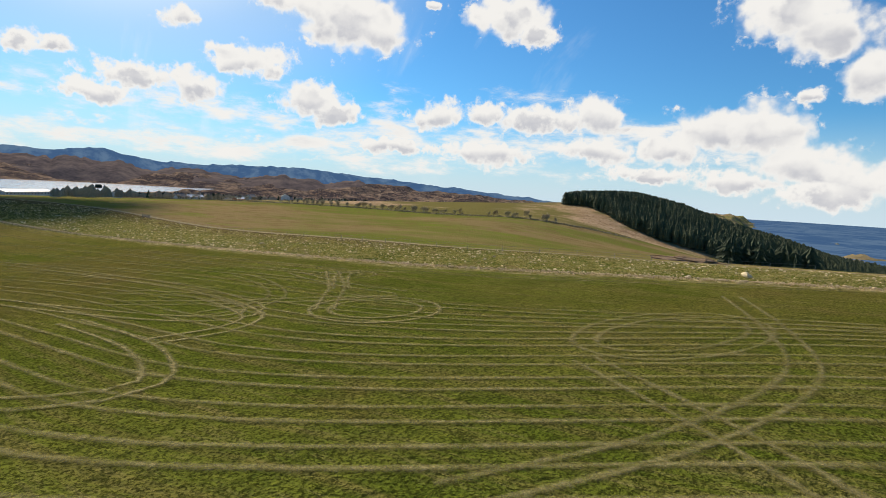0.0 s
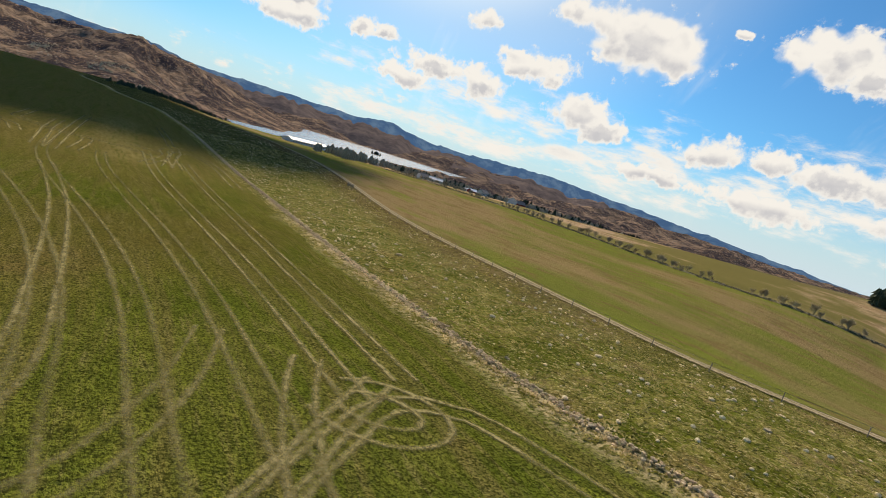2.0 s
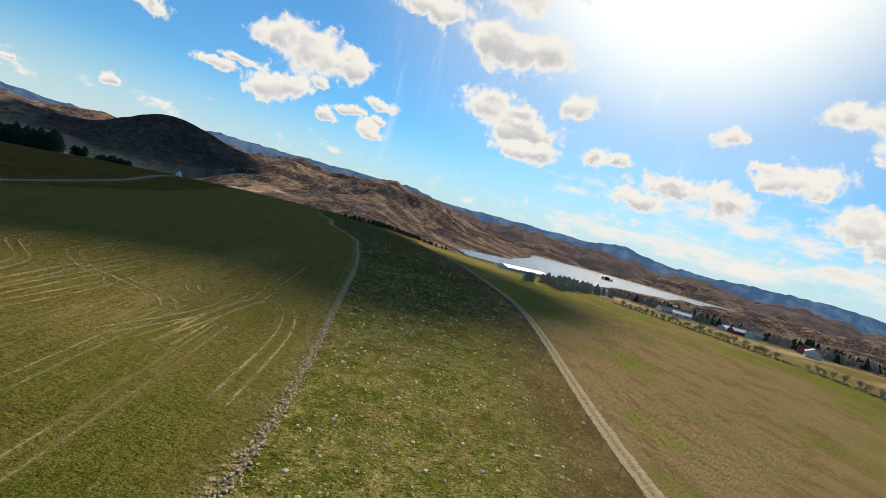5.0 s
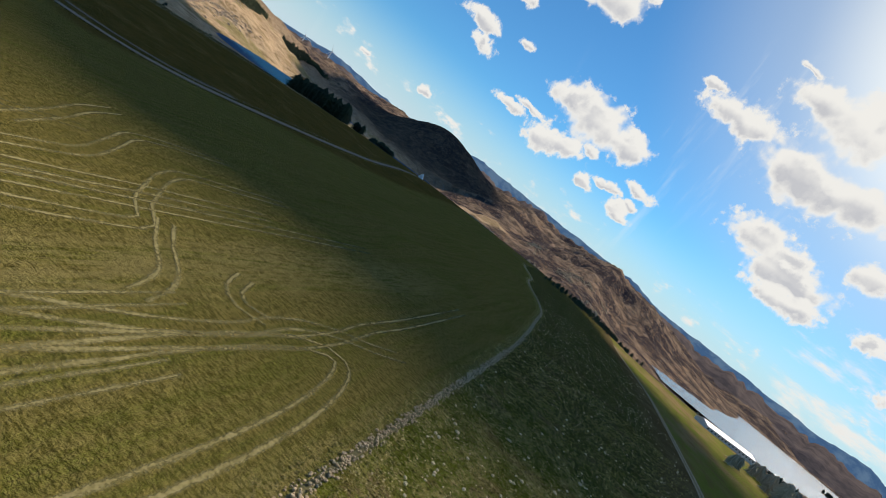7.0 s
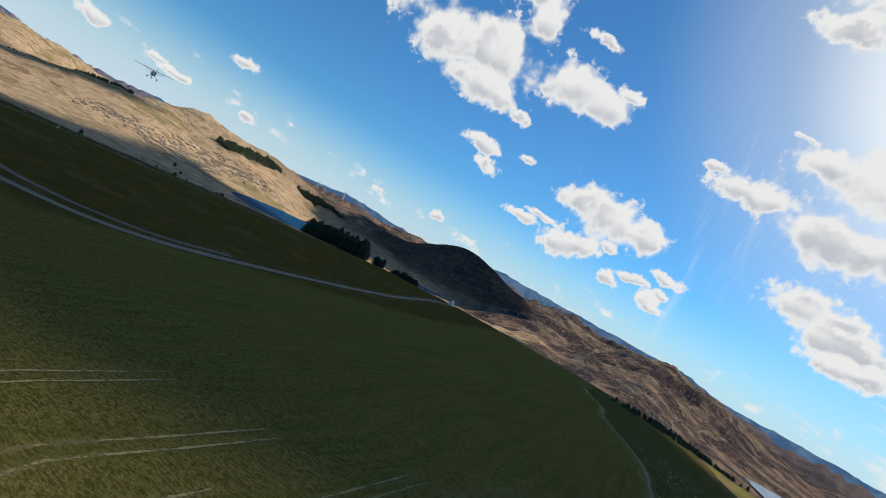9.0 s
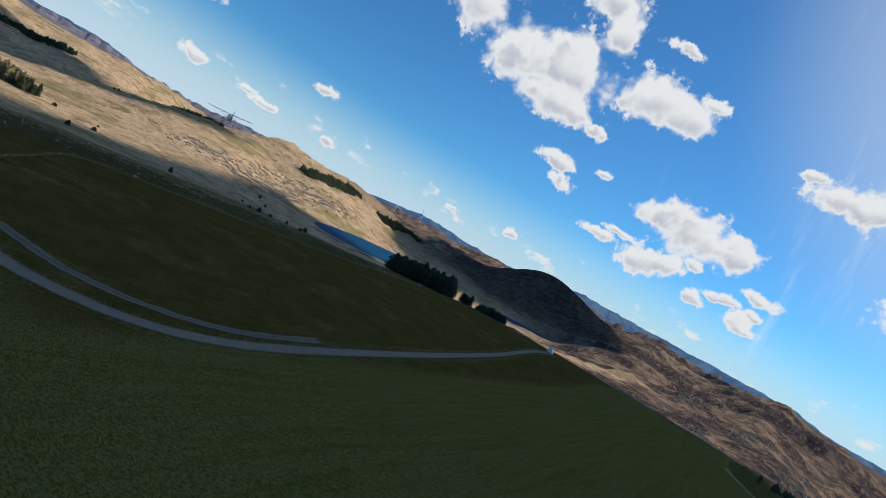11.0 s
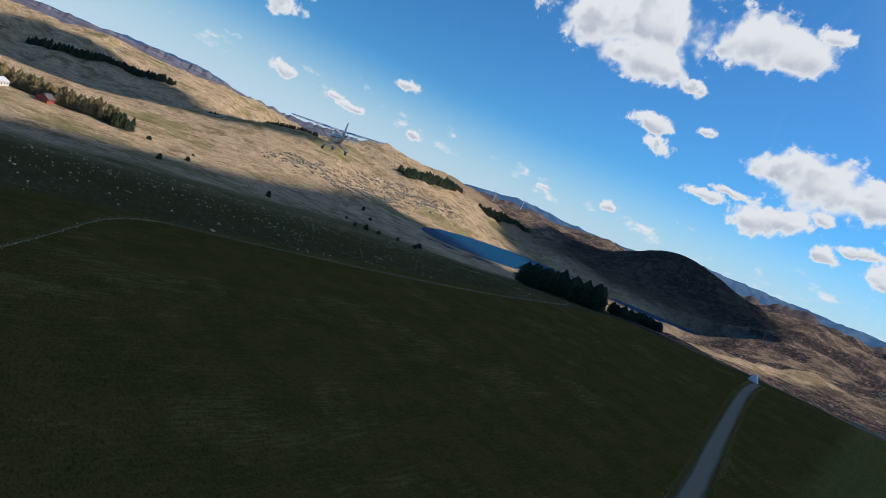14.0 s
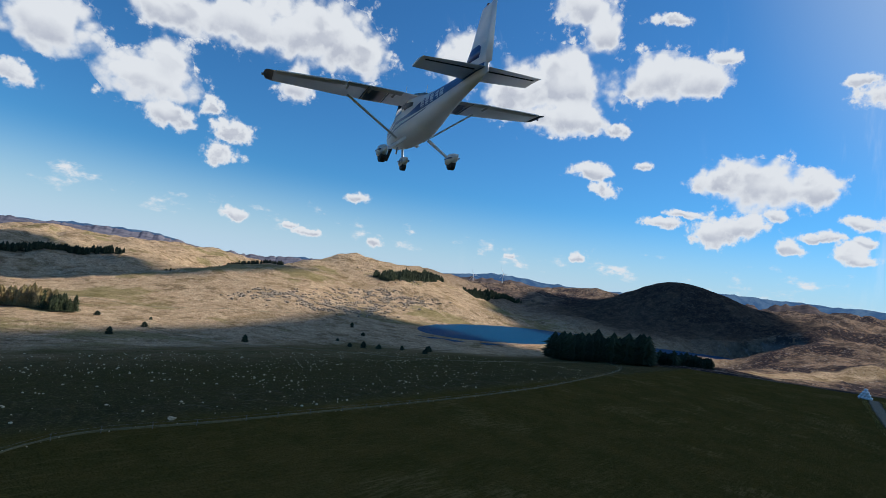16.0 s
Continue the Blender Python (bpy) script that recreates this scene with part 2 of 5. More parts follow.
TARN_Z, LAKE_Z = -33.0, -24.0


def tarn(x, y):
    """Above 1 inside the tarn."""
    a = np.hypot((x + 760) / 165, (y + 462 - 0.1 * (x + 760)) / 66)
    u, v = 0.79 * (x + 1020) - 0.62 * (y + 297), 0.62 * (x + 1020) + 0.79 * (y + 297)
    b = np.hypot(u / 135, v / 50)
    return 1 / np.maximum(np.minimum(a, b), 0.01)


def lake(x, y):
    u, v = -0.87 * x + 0.49 * y, 0.49 * x + 0.87 * y
    near = u - 2.9 * np.maximum(0, v + 110) + 30 * np.sin(v / 60)
    return smooth(770, 950, near) * smooth(2900, 2300, u + 90 * np.sin(v / 110)) * smooth(-0.46, -0.17, v / (u + 1e4 * (u < 1)))


def plain(x, y):
    """The ground without its roughness."""
    z = -1.5 + 0.055 * (soft(x + 110) - soft(x - 70)) - 0.035 * (soft(40 - y) - soft(-700 - y)) - 0.105 * (soft(-215 - y) - soft(-400 - y))
    z = z + bump(x, y, -150, 290, 7.5, 200, 105) + bump(x, y, -500, -90, 2.2, 90, 70)
    z = z - (0.11 * (soft(y - 78) - soft(y - 190)) + 0.02 * (soft(y - 190) - soft(y - 700))) * smooth(-65, 15, x)
    s = -0.85 * x + 0.53 * y
    z = z - (0.03 * (soft(s - 280, 30) - soft(s - 1000, 30))) * smooth(40, 130, y)
    z = z - 24 * smooth(-540, -760, x) * smooth(-230, -80, y) * smooth(500, 250, y)
    z = z - 4.0 * smooth(15, -62, y) * smooth(-195, -75, y) * smooth(-90, -150, x) * smooth(-500, -380, x)
    z = z - bump(x, y, -870, -248, 26, 150, 60)
    # the open moor and the hills
    for hill in HILLS_WEST + HILLS_SOUTH + HILLS_NORTH:
        z = z + bump(x, y, *hill)
    z = z - 0.30 * (soft(x - 2, 8) - soft(x - 70, 8)) * smooth(150, 260, y) + bump(x, y, -45, 400, 9, 110, 90) - bump(x, y, -22, 262, 7, 48, 26)
    z = z - 34 * smooth(480, 760, y) * smooth(-90, 60, x)
    inside = smooth(0.86, 1.15, tarn(x, y))
    z = z * (1 - inside) + (TARN_Z - 2.0) * inside
    rim = smooth(0.3, 0.7, tarn(x, y)) * (1 - inside)
    z = z + rim * np.maximum(0.0, TARN_Z + 0.8 - z)
    water = lake(x, y)
    return z * (1 - water) + (LAKE_Z - 3) * water + bump(x, y, -1480, 720, 5, 26, 15)


def farmed(x, y):
    """1 on the mown fields, 0 on the moor."""
    return smooth(-560, -500, x) * smooth(-215, -185, y) * smooth(430, 330, y)


def rough(x, y):
    wild = 1 - float(farmed(x, y))
    calm = 1 - 0.6 * float(smooth(-260, -330, y) * smooth(-1000, -860, x))
    dome = 1 - 0.85 * float(bump(x, y, -1285, -440, 1, 150, 150))
    if wild <= 0.01:
        return 0.0
    far = min(1.0, max(0.0, (math.hypot(x + 250, y) - 280) / 700))
    v = Vector((x, y, 0))
    a = noise.fractal(v / 240, 0.9, 2.1, 6) * 25 * far * far
    b = abs(noise.fractal(v / 85 + Vector((7, 3, 1)), 0.75, 2.2, 5)) * 14 * far - 2 * far
    wet = max(float(smooth(0.6, 1.0, tarn(x, y))), float(lake(x, y)))
    return (a * dome + b * calm * dome + 0.35 * noise.noise(v / 9)) * wild * (1 - wet)


def ground_z(x, y):
    return float(plain(x, y)) + rough(x, y)


# ---------------------------------------------------------------- materials
def material(name):
    m = bpy.data.materials.new(name)
    m.use_nodes = True
    k = Nodes(m.node_tree)
    return m, k


def finish(k, colour, rough_value, height=None, strength=0.4, distance=0.05, metal=0.0, extra=None):
    if isinstance(colour, tuple) and len(colour) == 3:
        colour = (*colour, 1.0)
    shader = k.add("ShaderNodeBsdfPrincipled", **{"Base Color": colour, "Roughness": rough_value, "Metallic": metal})
    for key, value in (extra or {}).items():
        k.put(shader.inputs[key], value)
    if height is not None:
        k.put(shader.inputs["Normal"], k.add("ShaderNodeBump", Height=height, Strength=strength, Distance=distance).outputs[0])
    k.put(k.tree.nodes.new("ShaderNodeOutputMaterial").inputs[0], shader.outputs[0])
    return shader


def place(k):
    return k.add("ShaderNodeNewGeometry").outputs["Position"]


def simple(name, a, b, scale, rough_value=0.7, relief=0.3, distance=0.02, metal=0.0, per_object=0.0, extra=None):
    """A surface of two tones at two scales."""
    m, k = material(name)
    p = k.add("ShaderNodeTexCoord").outputs["Object"]
    big, small = k.noise(p, scale, 5, 0.6), k.noise(p, scale * 7, 4, 0.6)
    both = k.math("ADD", k.math("MULTIPLY", big, 0.65), k.math("MULTIPLY", small, 0.35))
    colour = k.mix(k.ramp(both, 0.33, 0.68), a, b)
    if per_object:
        hsv = k.add("ShaderNodeHueSaturation", Color=colour)
        k.put(hsv.inputs["Value"], k.ramp(k.add("ShaderNodeObjectInfo").outputs["Random"], 0, 1, 1 - per_object, 1 + per_object))
        colour = hsv.outputs[0]
    finish(k, colour, rough_value, both, relief, distance, metal, extra)
    return m


def land():
    """Fields, stony pasture, moor and rock, told apart by where they lie."""
    m, k = material("land")
    p = place(k)
    wob = k.vec("SUBTRACT", k.noise(p, 0.12, 3, 0.5, out=1), (0.5, 0.5, 0.5))
    wob = k.vec("MULTIPLY", wob, (5, 5, 0))
    q = k.add("ShaderNodeSeparateXYZ", Vector=k.vec("ADD", p, wob))
    x, y = q.outputs[0], q.outputs[1]
    z = k.add("ShaderNodeSeparateXYZ", Vector=p).outputs[2]

    def step(v, lo, hi, a=0.0, b=1.0):
        return k.ramp(v, lo, hi, a, b)

    def times(*v):
        r = v[0]
        for w in v[1:]:
            r = k.math("MULTIPLY", r, w)
        return r

    def plus(*v):
        r = v[0]
        for w in v[1:]:
            r = k.math("ADD", r, w)
        return r

    big, mid, small = k.noise(p, 0.018, 5, 0.6), k.noise(p, 0.11, 5, 0.6), k.noise(p, 1.7, 5, 0.7)
    tuft, blade = k.noise(p, 0.6, 5, 0.7), k.noise(p, 7.0, 3, 0.7)
    combed = k.add("ShaderNodeMapping", Vector=p)
    combed.inputs[3].default_value = (1.5, 0.62, 1)
    clod, bald = k.noise(combed.outputs[0], 2.8, 4, 0.68), k.noise(p, 0.06, 4, 0.6)
    # mown rows along the wall
    rows_at = k.add("ShaderNodeMapping", Vector=k.vec("ADD", p, k.vec("MULTIPLY", k.noise(p, 0.02, 2, 0.5, out=1), (0, 14, 0))))
    rows_at.inputs[3].default_value = (0.03, 1.1, 0)
    swath = k.noise(rows_at.outputs[0], 0.55, 4, 0.65)
    fleck = k.add("ShaderNodeMapping", Vector=p)
    fleck.inputs[3].default_value = (0.25, 1.6, 1)
    thatch = k.noise(fleck.outputs[0], 1.1, 5, 0.7)

    grass = k.mix(step(mid, 0.35, 0.68), (0.102, 0.130, 0.016), (0.160, 0.172, 0.028))
    grass = k.mix(step(big, 0.45, 0.72), grass, (0.165, 0.125, 0.034))
    grass = k.mix(times(step(swath, 0.48, 0.62), 0.7), grass, (0.185, 0.155, 0.045))
    grass = k.mix(times(step(thatch, 0.5, 0.68), 0.55), grass, (0.26, 0.21, 0.08))
    grass = k.mix(times(step(bald, 0.62, 0.72), 0.6), grass, (0.20, 0.14, 0.05))
    grass = k.mix(times(step(blade, 0.45, 0.6), 0.8), grass, (0.024, 0.028, 0.005))
    grass = k.mix(times(step(clod, 0.5, 0.64), 0.5), grass, (0.030, 0.036, 0.006))

    rank = k.mix(step(tuft, 0.42, 0.6), (0.122, 0.134, 0.019), (0.238, 0.208, 0.060))
    rank = k.mix(times(step(mid, 0.54, 0.68), 0.7), rank, (0.17, 0.105, 0.042))
    rank = k.mix(times(step(small, 0.54, 0.64), step(tuft, 0.4, 0.6, 0.25, 0.9)), rank, (0.44, 0.35, 0.17))
    patch = k.noise(p, 0.17, 5, 0.65)
    rank = k.mix(times(step(patch, 0.51, 0.42), step(small, 0.68, 0.52), 0.85), rank, (0.080, 0.098, 0.010))
    rank = k.mix(times(step(patch, 0.55, 0.63), step(small, 0.4, 0.55), 0.75), rank, (0.20, 0.135, 0.065))
    rank = k.mix(times(step(clod, 0.5, 0.64), 0.85), rank, (0.022, 0.024, 0.003))

    rank = k.mix(times(step(k.noise(p, 4.2, 3, 0.7), 0.56, 0.64), step(tuft, 0.38, 0.56, 0.3, 0.8)), rank, (0.52, 0.43, 0.23))
    rank = k.mix(times(step(k.noise(p, 5.5, 3, 0.7), 0.56, 0.64), 0.7), rank, (0.020, 0.022, 0.004))
    crag = k.noise(p, 0.05, 8, 0.72)
    straw = k.mix(step(mid, 0.35, 0.65), (0.48, 0.325, 0.195), (0.66, 0.475, 0.300))
    straw = k.mix(times(step(crag, 0.5, 0.62), 0.85), straw, (0.22, 0.15, 0.08))
    straw = k.mix(times(step(k.noise(p, 0.02, 6, 0.65), 0.53, 0.62), 0.5), straw, (0.24, 0.165, 0.075))
    straw = k.mix(times(step(k.noise(p, 0.25, 5, 0.7), 0.56, 0.66), 0.6), straw, (0.10, 0.075, 0.045))
    straw = k.mix(times(step(tuft, 0.48, 0.62), 0.5), straw, (0.24, 0.17, 0.09))
    # tufts, cracks and bleached stones too fine to stand apart
    straw = k.mix(times(step(k.noise(p, 0.5, 4, 0.75), 0.56, 0.64), 0.75), straw, (0.13, 0.090, 0.050))
    straw = k.mix(times(step(k.noise(p, 0.38, 3, 0.75), 0.60, 0.66), 0.7), straw, (0.72, 0.58, 0.42))
    heather = k.mix(step(crag, 0.44, 0.6), (0.115, 0.084, 0.066), (0.32, 0.22, 0.150))
    heather = k.mix(step(k.noise(p, 0.011, 7, 0.7), 0.46, 0.53), heather, (0.050, 0.041, 0.044))
    heather = k.mix(times(step(k.noise(p, 0.16, 6, 0.75), 0.53, 0.62), 0.7), heather, (0.36, 0.225, 0.13))
    heather = k.mix(times(step(k.noise(p, 0.33, 4, 0.75), 0.55, 0.62), 0.75), heather, (0.050, 0.042, 0.038))
    heather = k.mix(times(step(k.noise(p, 0.24, 5, 0.7), 0.58, 0.63), 0.7), heather, (0.43, 0.36, 0.30))
    rock = k.mix(step(small, 0.3, 0.7), (0.16, 0.15, 0.14), (0.34, 0.32, 0.29))

    # the far pasture is browner, its cloud shade deepened in the base colour
    rank = k.mix(times(step(plus(x, times(k.math("SUBTRACT", mid, 0.5), 60.0)), -140, -200), step(small, 0.62, 0.44), 0.9), rank, (0.052, 0.044, 0.018))
    # the straw-coloured slopes lie to the south
    south = times(step(y, -225, -300), step(x, -1250, -900))
    moor = k.mix(south, heather, straw)
    moor = k.mix(times(south, step(k.noise(p, 0.009, 5, 0.65), 0.55, 0.62), step(y, -330, -420), 0.6), moor, (0.20, 0.18, 0.06))
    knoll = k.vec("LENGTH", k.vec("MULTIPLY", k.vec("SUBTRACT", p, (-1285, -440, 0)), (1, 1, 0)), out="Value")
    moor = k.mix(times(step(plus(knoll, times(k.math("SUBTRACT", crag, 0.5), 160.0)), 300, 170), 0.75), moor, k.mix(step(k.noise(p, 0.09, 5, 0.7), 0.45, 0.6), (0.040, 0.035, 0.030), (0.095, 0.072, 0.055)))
    slope = k.add("ShaderNodeSeparateXYZ", Vector=k.add("ShaderNodeNewGeometry").outputs["Normal"]).outputs[2]
    bare = times(step(plus(slope, times(k.math("SUBTRACT", crag, 0.5), 0.25)), 0.80, 0.68), 0.5)
    moor = k.mix(bare, moor, rock)

    inside = times(step(x, -548, -542), step(y, -199, -193), step(y, 330, 300))
    lane = k.math("ADD", 85.0, plus(step(x, -40, -230, 0, 22), step(x, -32, 12, 0, 16), step(x, -320, -480, 0, -12)))
    wall = k.math("ADD", 58.0, plus(step(x, -112, -40, 0, -2.8), step(x, -25, 38, 0, 11), step(x, -200, -320, 0, -5), step(x, -290, -400, 0, -22), step(x, -400, -480, 0, -18)))
    hedge = k.math("ADD", 200.0, plus(step(x, -140, -70, 0, -12), step(x, -60, 20, 0, 40)))
    # drier grass on the western half
    grass = k.mix(times(step(plus(x, times(k.math("SUBTRACT", big, 0.5), 90.0)), -70, -125), step(swath, 0.3, 0.6, 0.4, 0.85)), grass, k.mix(step(clod, 0.42, 0.6), (0.220, 0.172, 0.056), (0.105, 0.086, 0.022)))
    # the field south of the road is browner
    brown = k.mix(step(mid, 0.38, 0.62), (0.084, 0.060, 0.016), (0.114, 0.073, 0.021))
    brown = k.mix(times(step(thatch, 0.5, 0.68), 0.5), brown, (0.175, 0.122, 0.042))
    brown = k.mix(times(step(bald, 0.56, 0.66), step(thatch, 0.4, 0.6), 0.6), brown, (0.23, 0.155, 0.058))
    brown = k.mix(times(step(clod, 0.5, 0.66), 0.6), brown, (0.045, 0.028, 0.004))
    grass = k.mix(times(step(y, -62, -70), step(x, -180, -190), 0.85), grass, brown)
    # thin yellowed grass where the mower turned
    yellowed = times(step(k.math("ABSOLUTE", k.math("SUBTRACT", y, plus(35.0, times(k.math("SUBTRACT", big, 0.5), 10.0)))), 6.5, 2.0), step(x, -104, -120), step(x, -225, -180), step(thatch, 0.36, 0.6), 0.55)
    grass = k.mix(yellowed, grass, (0.27, 0.215, 0.085))
    over_wall = step(k.math("SUBTRACT", y, wall), -0.6, 0.6)
    over_lane = step(k.math("SUBTRACT", y, lane), -0.5, 0.5)
    over_hedge = step(k.math("SUBTRACT", y, hedge), -2.0, 2.0)
    wash = k.add("ShaderNodeMapping", Vector=p)
    wash.inputs[3].default_value = (0.45, 1.2, 1)
    far_grass = k.mix(step(k.noise(wash.outputs[0], 0.02, 5, 0.62), 0.42, 0.58), (0.150, 0.162, 0.034), (0.250, 0.178, 0.085))
    far_grass = k.mix(times(step(k.noise(wash.outputs[0], 0.06, 5, 0.65), 0.54, 0.66), 0.7), far_grass, (0.165, 0.190, 0.032))
    far_grass = k.mix(times(step(k.noise(wash.outputs[0], 0.22, 5, 0.7), 0.5, 0.62), 0.65), far_grass, (0.175, 0.115, 0.05))
    far_grass = k.mix(times(step(thatch, 0.5, 0.75), 0.5), far_grass, (0.24, 0.19, 0.07))
    earth = k.mix(step(mid, 0.45, 0.6), (0.12, 0.078, 0.038), (0.17, 0.125, 0.06))
    rank = k.mix(times(step(k.math("SUBTRACT", y, lane), -16, -4), step(x, -5, -60), 0.75), rank, earth)
    off_wall = k.math("SUBTRACT", wall, k.math("ADD", y, times(k.math("SUBTRACT", mid, 0.5), 5.0)))
    verge = k.mix(step(clod, 0.44, 0.64), (0.44, 0.35, 0.19), (0.13, 0.12, 0.035))
    grass = k.mix(times(step(off_wall, 3.4, 0.9), step(small, 0.36, 0.52), step(x, -100, -50, 0.15, 0.9)), grass, verge)
    colour = k.mix(over_wall, grass, rank)
    colour = k.mix(over_lane, colour, far_grass)
    beyond = k.mix(step(k.noise(p, 0.012, 5, 0.6), 0.44, 0.54), k.mix(0.4, straw, (0.30, 0.19, 0.11)), (0.17, 0.145, 0.05))
    beyond = k.mix(times(step(k.math("SUBTRACT", y, hedge), 34, 14), 0.8), beyond, (0.155, 0.135, 0.045))
    colour = k.mix(over_hedge, colour, beyond)
    u = plus(times(k.math("ADD", x, 810.0), 0.52), times(k.math("ADD", y, 160.0), 0.85))
    v = plus(times(k.math("ADD", x, 810.0), -0.85), times(k.math("ADD", y, 160.0), 0.52))
    strip = times(step(k.math("ABSOLUTE", u), 22, 12), step(k.math("ABSOLUTE", v), 125, 90))
    moor = k.mix(strip, moor, straw)
    moor = k.mix(times(step(x, -150, -70), step(y, 250, 300)), moor, k.mix(step(k.noise(p, 0.012, 5, 0.6), 0.42, 0.58), (0.17, 0.165, 0.05), (0.27, 0.21, 0.11)))
    dun = k.mix(step(k.noise(p, 0.045, 6, 0.7), 0.42, 0.6), (0.185, 0.125, 0.058), (0.105, 0.092, 0.030))
    dun = k.mix(times(step(tuft, 0.5, 0.64), 0.6), dun, (0.27, 0.195, 0.10))
    dun = k.mix(times(step(small, 0.54, 0.66), 0.6), dun, (0.05, 0.04, 0.018))
    low_moor = times(step(y, -190, -240), step(plus(y, times(k.math("SUBTRACT", big, 0.5), 120.0), times(k.math("ADD", x, 450.0), -0.28)), -420, -370), step(x, -500, -450))
    moor = k.mix(times(low_moor, 0.85), moor, dun)
    stony = times(step(y, -190, -196), step(y, -330, -250), step(x, -560, -520))
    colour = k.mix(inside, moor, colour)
    colour = k.mix(times(stony, 0.85), colour, k.mix(0.6, rank, (0.105, 0.080, 0.034)))
    height = plus(times(k.math('SUBTRACT', 1.0, inside), plus(times(crag, 9.0), times(k.noise(p, 0.22, 6, 0.75), 3.5))), times(small, 0.5), times(blade, 0.35), times(tuft, 1.2), times(thatch, 0.4))
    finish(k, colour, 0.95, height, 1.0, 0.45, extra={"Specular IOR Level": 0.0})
    return m


def water_material(name, base, gloss, wave_size, shine):
    m, k = material(name)
    p = place(k)
    wave = k.noise(p, 0.5, 4, 0.6)
    finish(k, base, gloss, wave, 0.8, wave_size, extra={"IOR": 1.33, "Specular IOR Level": shine})
    return m


def hazy_backdrop():
    """Hazy blue distance, a plain backdrop that glows with the haze in its colour."""
    m, k = material("hazy_backdrop")
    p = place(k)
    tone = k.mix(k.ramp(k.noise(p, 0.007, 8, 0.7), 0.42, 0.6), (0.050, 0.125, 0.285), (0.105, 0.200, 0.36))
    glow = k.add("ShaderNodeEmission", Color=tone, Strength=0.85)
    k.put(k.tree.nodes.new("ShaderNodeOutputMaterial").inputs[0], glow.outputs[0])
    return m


LAND = land()
WATER = water_material("silver_water", (0.02, 0.05, 0.11), 0.2, 0.5, 0.5)
BLUE_WATER = water_material("blue_water", (0.002, 0.058, 0.135), 0.5, 1.2, 0.03)
FAR = hazy_backdrop()
# heather tones of the far ranges, some distance haze mixed into both base colours
MOUNTAIN = simple("hazed_mountains", (0.085, 0.090, 0.125), (0.22, 0.205, 0.235), 0.012, 0.95, 0.9, 6.0, extra={"Specular IOR Level": 0.0})
BLUFF = simple("hazed_moorland", (0.070, 0.060, 0.064), (0.19, 0.145, 0.125), 0.014, 0.95, 0.9, 6.0, extra={"Specular IOR Level": 0.0})
STONE = simple("fieldstone", (0.48, 0.335, 0.18), (0.88, 0.67, 0.42), 2.2, 0.9, 0.7, 0.06, per_object=0.25)
LICHEN = simple("pale_boulder", (0.44, 0.335, 0.18), (0.78, 0.63, 0.40), 2.4, 0.9, 0.6, 0.05, per_object=0.25)
CRAG = simple("outcrop_rock", (0.22, 0.165, 0.11), (0.50, 0.40, 0.29), 0.9, 0.9, 0.7, 0.1)


def worn(name, base, a, b, grain, cover, soft_edge=0.5, rut=0.0, patchy=True):
    """A surface worn into the grass: patchy, thinning out towards its edges; mid is 1 in its middle."""
    m, k = material(name)
    p = place(k)
    big, small = k.noise(p, 0.4, 4, 0.6), k.noise(p, grain, 5, 0.7)
    mid = k.add("ShaderNodeAttribute")
    mid.attribute_name = "mid"
    mid = mid.outputs["Fac"]
    colour = k.mix(k.ramp(small, 0.36, 0.66), a, b)
    if rut:
        # grass down the middle between the wheels
        green = k.math("MULTIPLY", k.ramp(mid, 0.68, 0.9), k.ramp(small, 0.3, 0.55, 1.0, rut))
        colour = k.mix(green, colour, base)
    edge = k.math("ADD", mid, k.math("MULTIPLY", k.math("SUBTRACT", small, 0.5), 0.9))
    there = k.ramp(edge, 0.1, 0.1 + soft_edge)
    if patchy:
        there = k.math("MULTIPLY", there, k.math("MULTIPLY", k.ramp(big, 0.35, 0.6, cover * 0.7, cover), k.ramp(k.noise(p, 0.05, 4, 0.6), 0.36, 0.58, 0.6, 1.1)))
    shader = finish(k, colour, 0.95, small, 0.8, 0.06, extra={"Specular IOR Level": 0.0})
    k.put(shader.inputs["Alpha"], there)
    return m


DIRT_LANE = worn("lane_surface", (0.10, 0.092, 0.03), (0.24, 0.19, 0.115), (0.40, 0.33, 0.212), 3.0, 1.3, 0.25, 0.35, False)
TURNED_GRAVEL = worn("thin_gravel", (0.1, 0.1, 0.05), (0.175, 0.145, 0.106), (0.31, 0.258, 0.192), 5.0, 1.5, 0.5, 0.0, False)
RUTTED_GRAVEL = worn("rutted_gravel", (0.10, 0.07, 0.022), (0.15, 0.122, 0.090), (0.26, 0.22, 0.17), 3.5, 1.5, 0.5, 0.4, False)
TRACK = worn("worn_grass", (0.06, 0.06, 0.01), (0.200, 0.172, 0.070), (0.320, 0.270, 0.130), 3.0, 0.8, 1.0)
TURN = worn("worn_headland", (0.06, 0.06, 0.01), (0.220, 0.185, 0.075), (0.340, 0.285, 0.135), 3.0, 0.92, 0.9)
FAINT = worn("faint_worn_grass", (0.06, 0.06, 0.01), (0.190, 0.164, 0.064), (0.290, 0.245, 0.115), 3.0, 0.62, 1.0)
TURF = simple("dry_turf", (0.075, 0.068, 0.02), (0.17, 0.135, 0.055), 0.8, 0.95, 0.8, 0.08)
NEEDLES = simple("conifer_needles", (0.012, 0.022, 0.009), (0.035, 0.05, 0.018), 1.1, 0.9, 0.8, 0.1, per_object=0.25)
PINE = simple("pine_needles", (0.030, 0.043, 0.016), (0.075, 0.090, 0.036), 0.12, 0.9, 0.8, 0.1)
LARCH = simple("bare_larch", (0.21, 0.155, 0.065), (0.38, 0.285, 0.13), 1.2, 0.9, 0.8, 0.1, per_object=0.2)
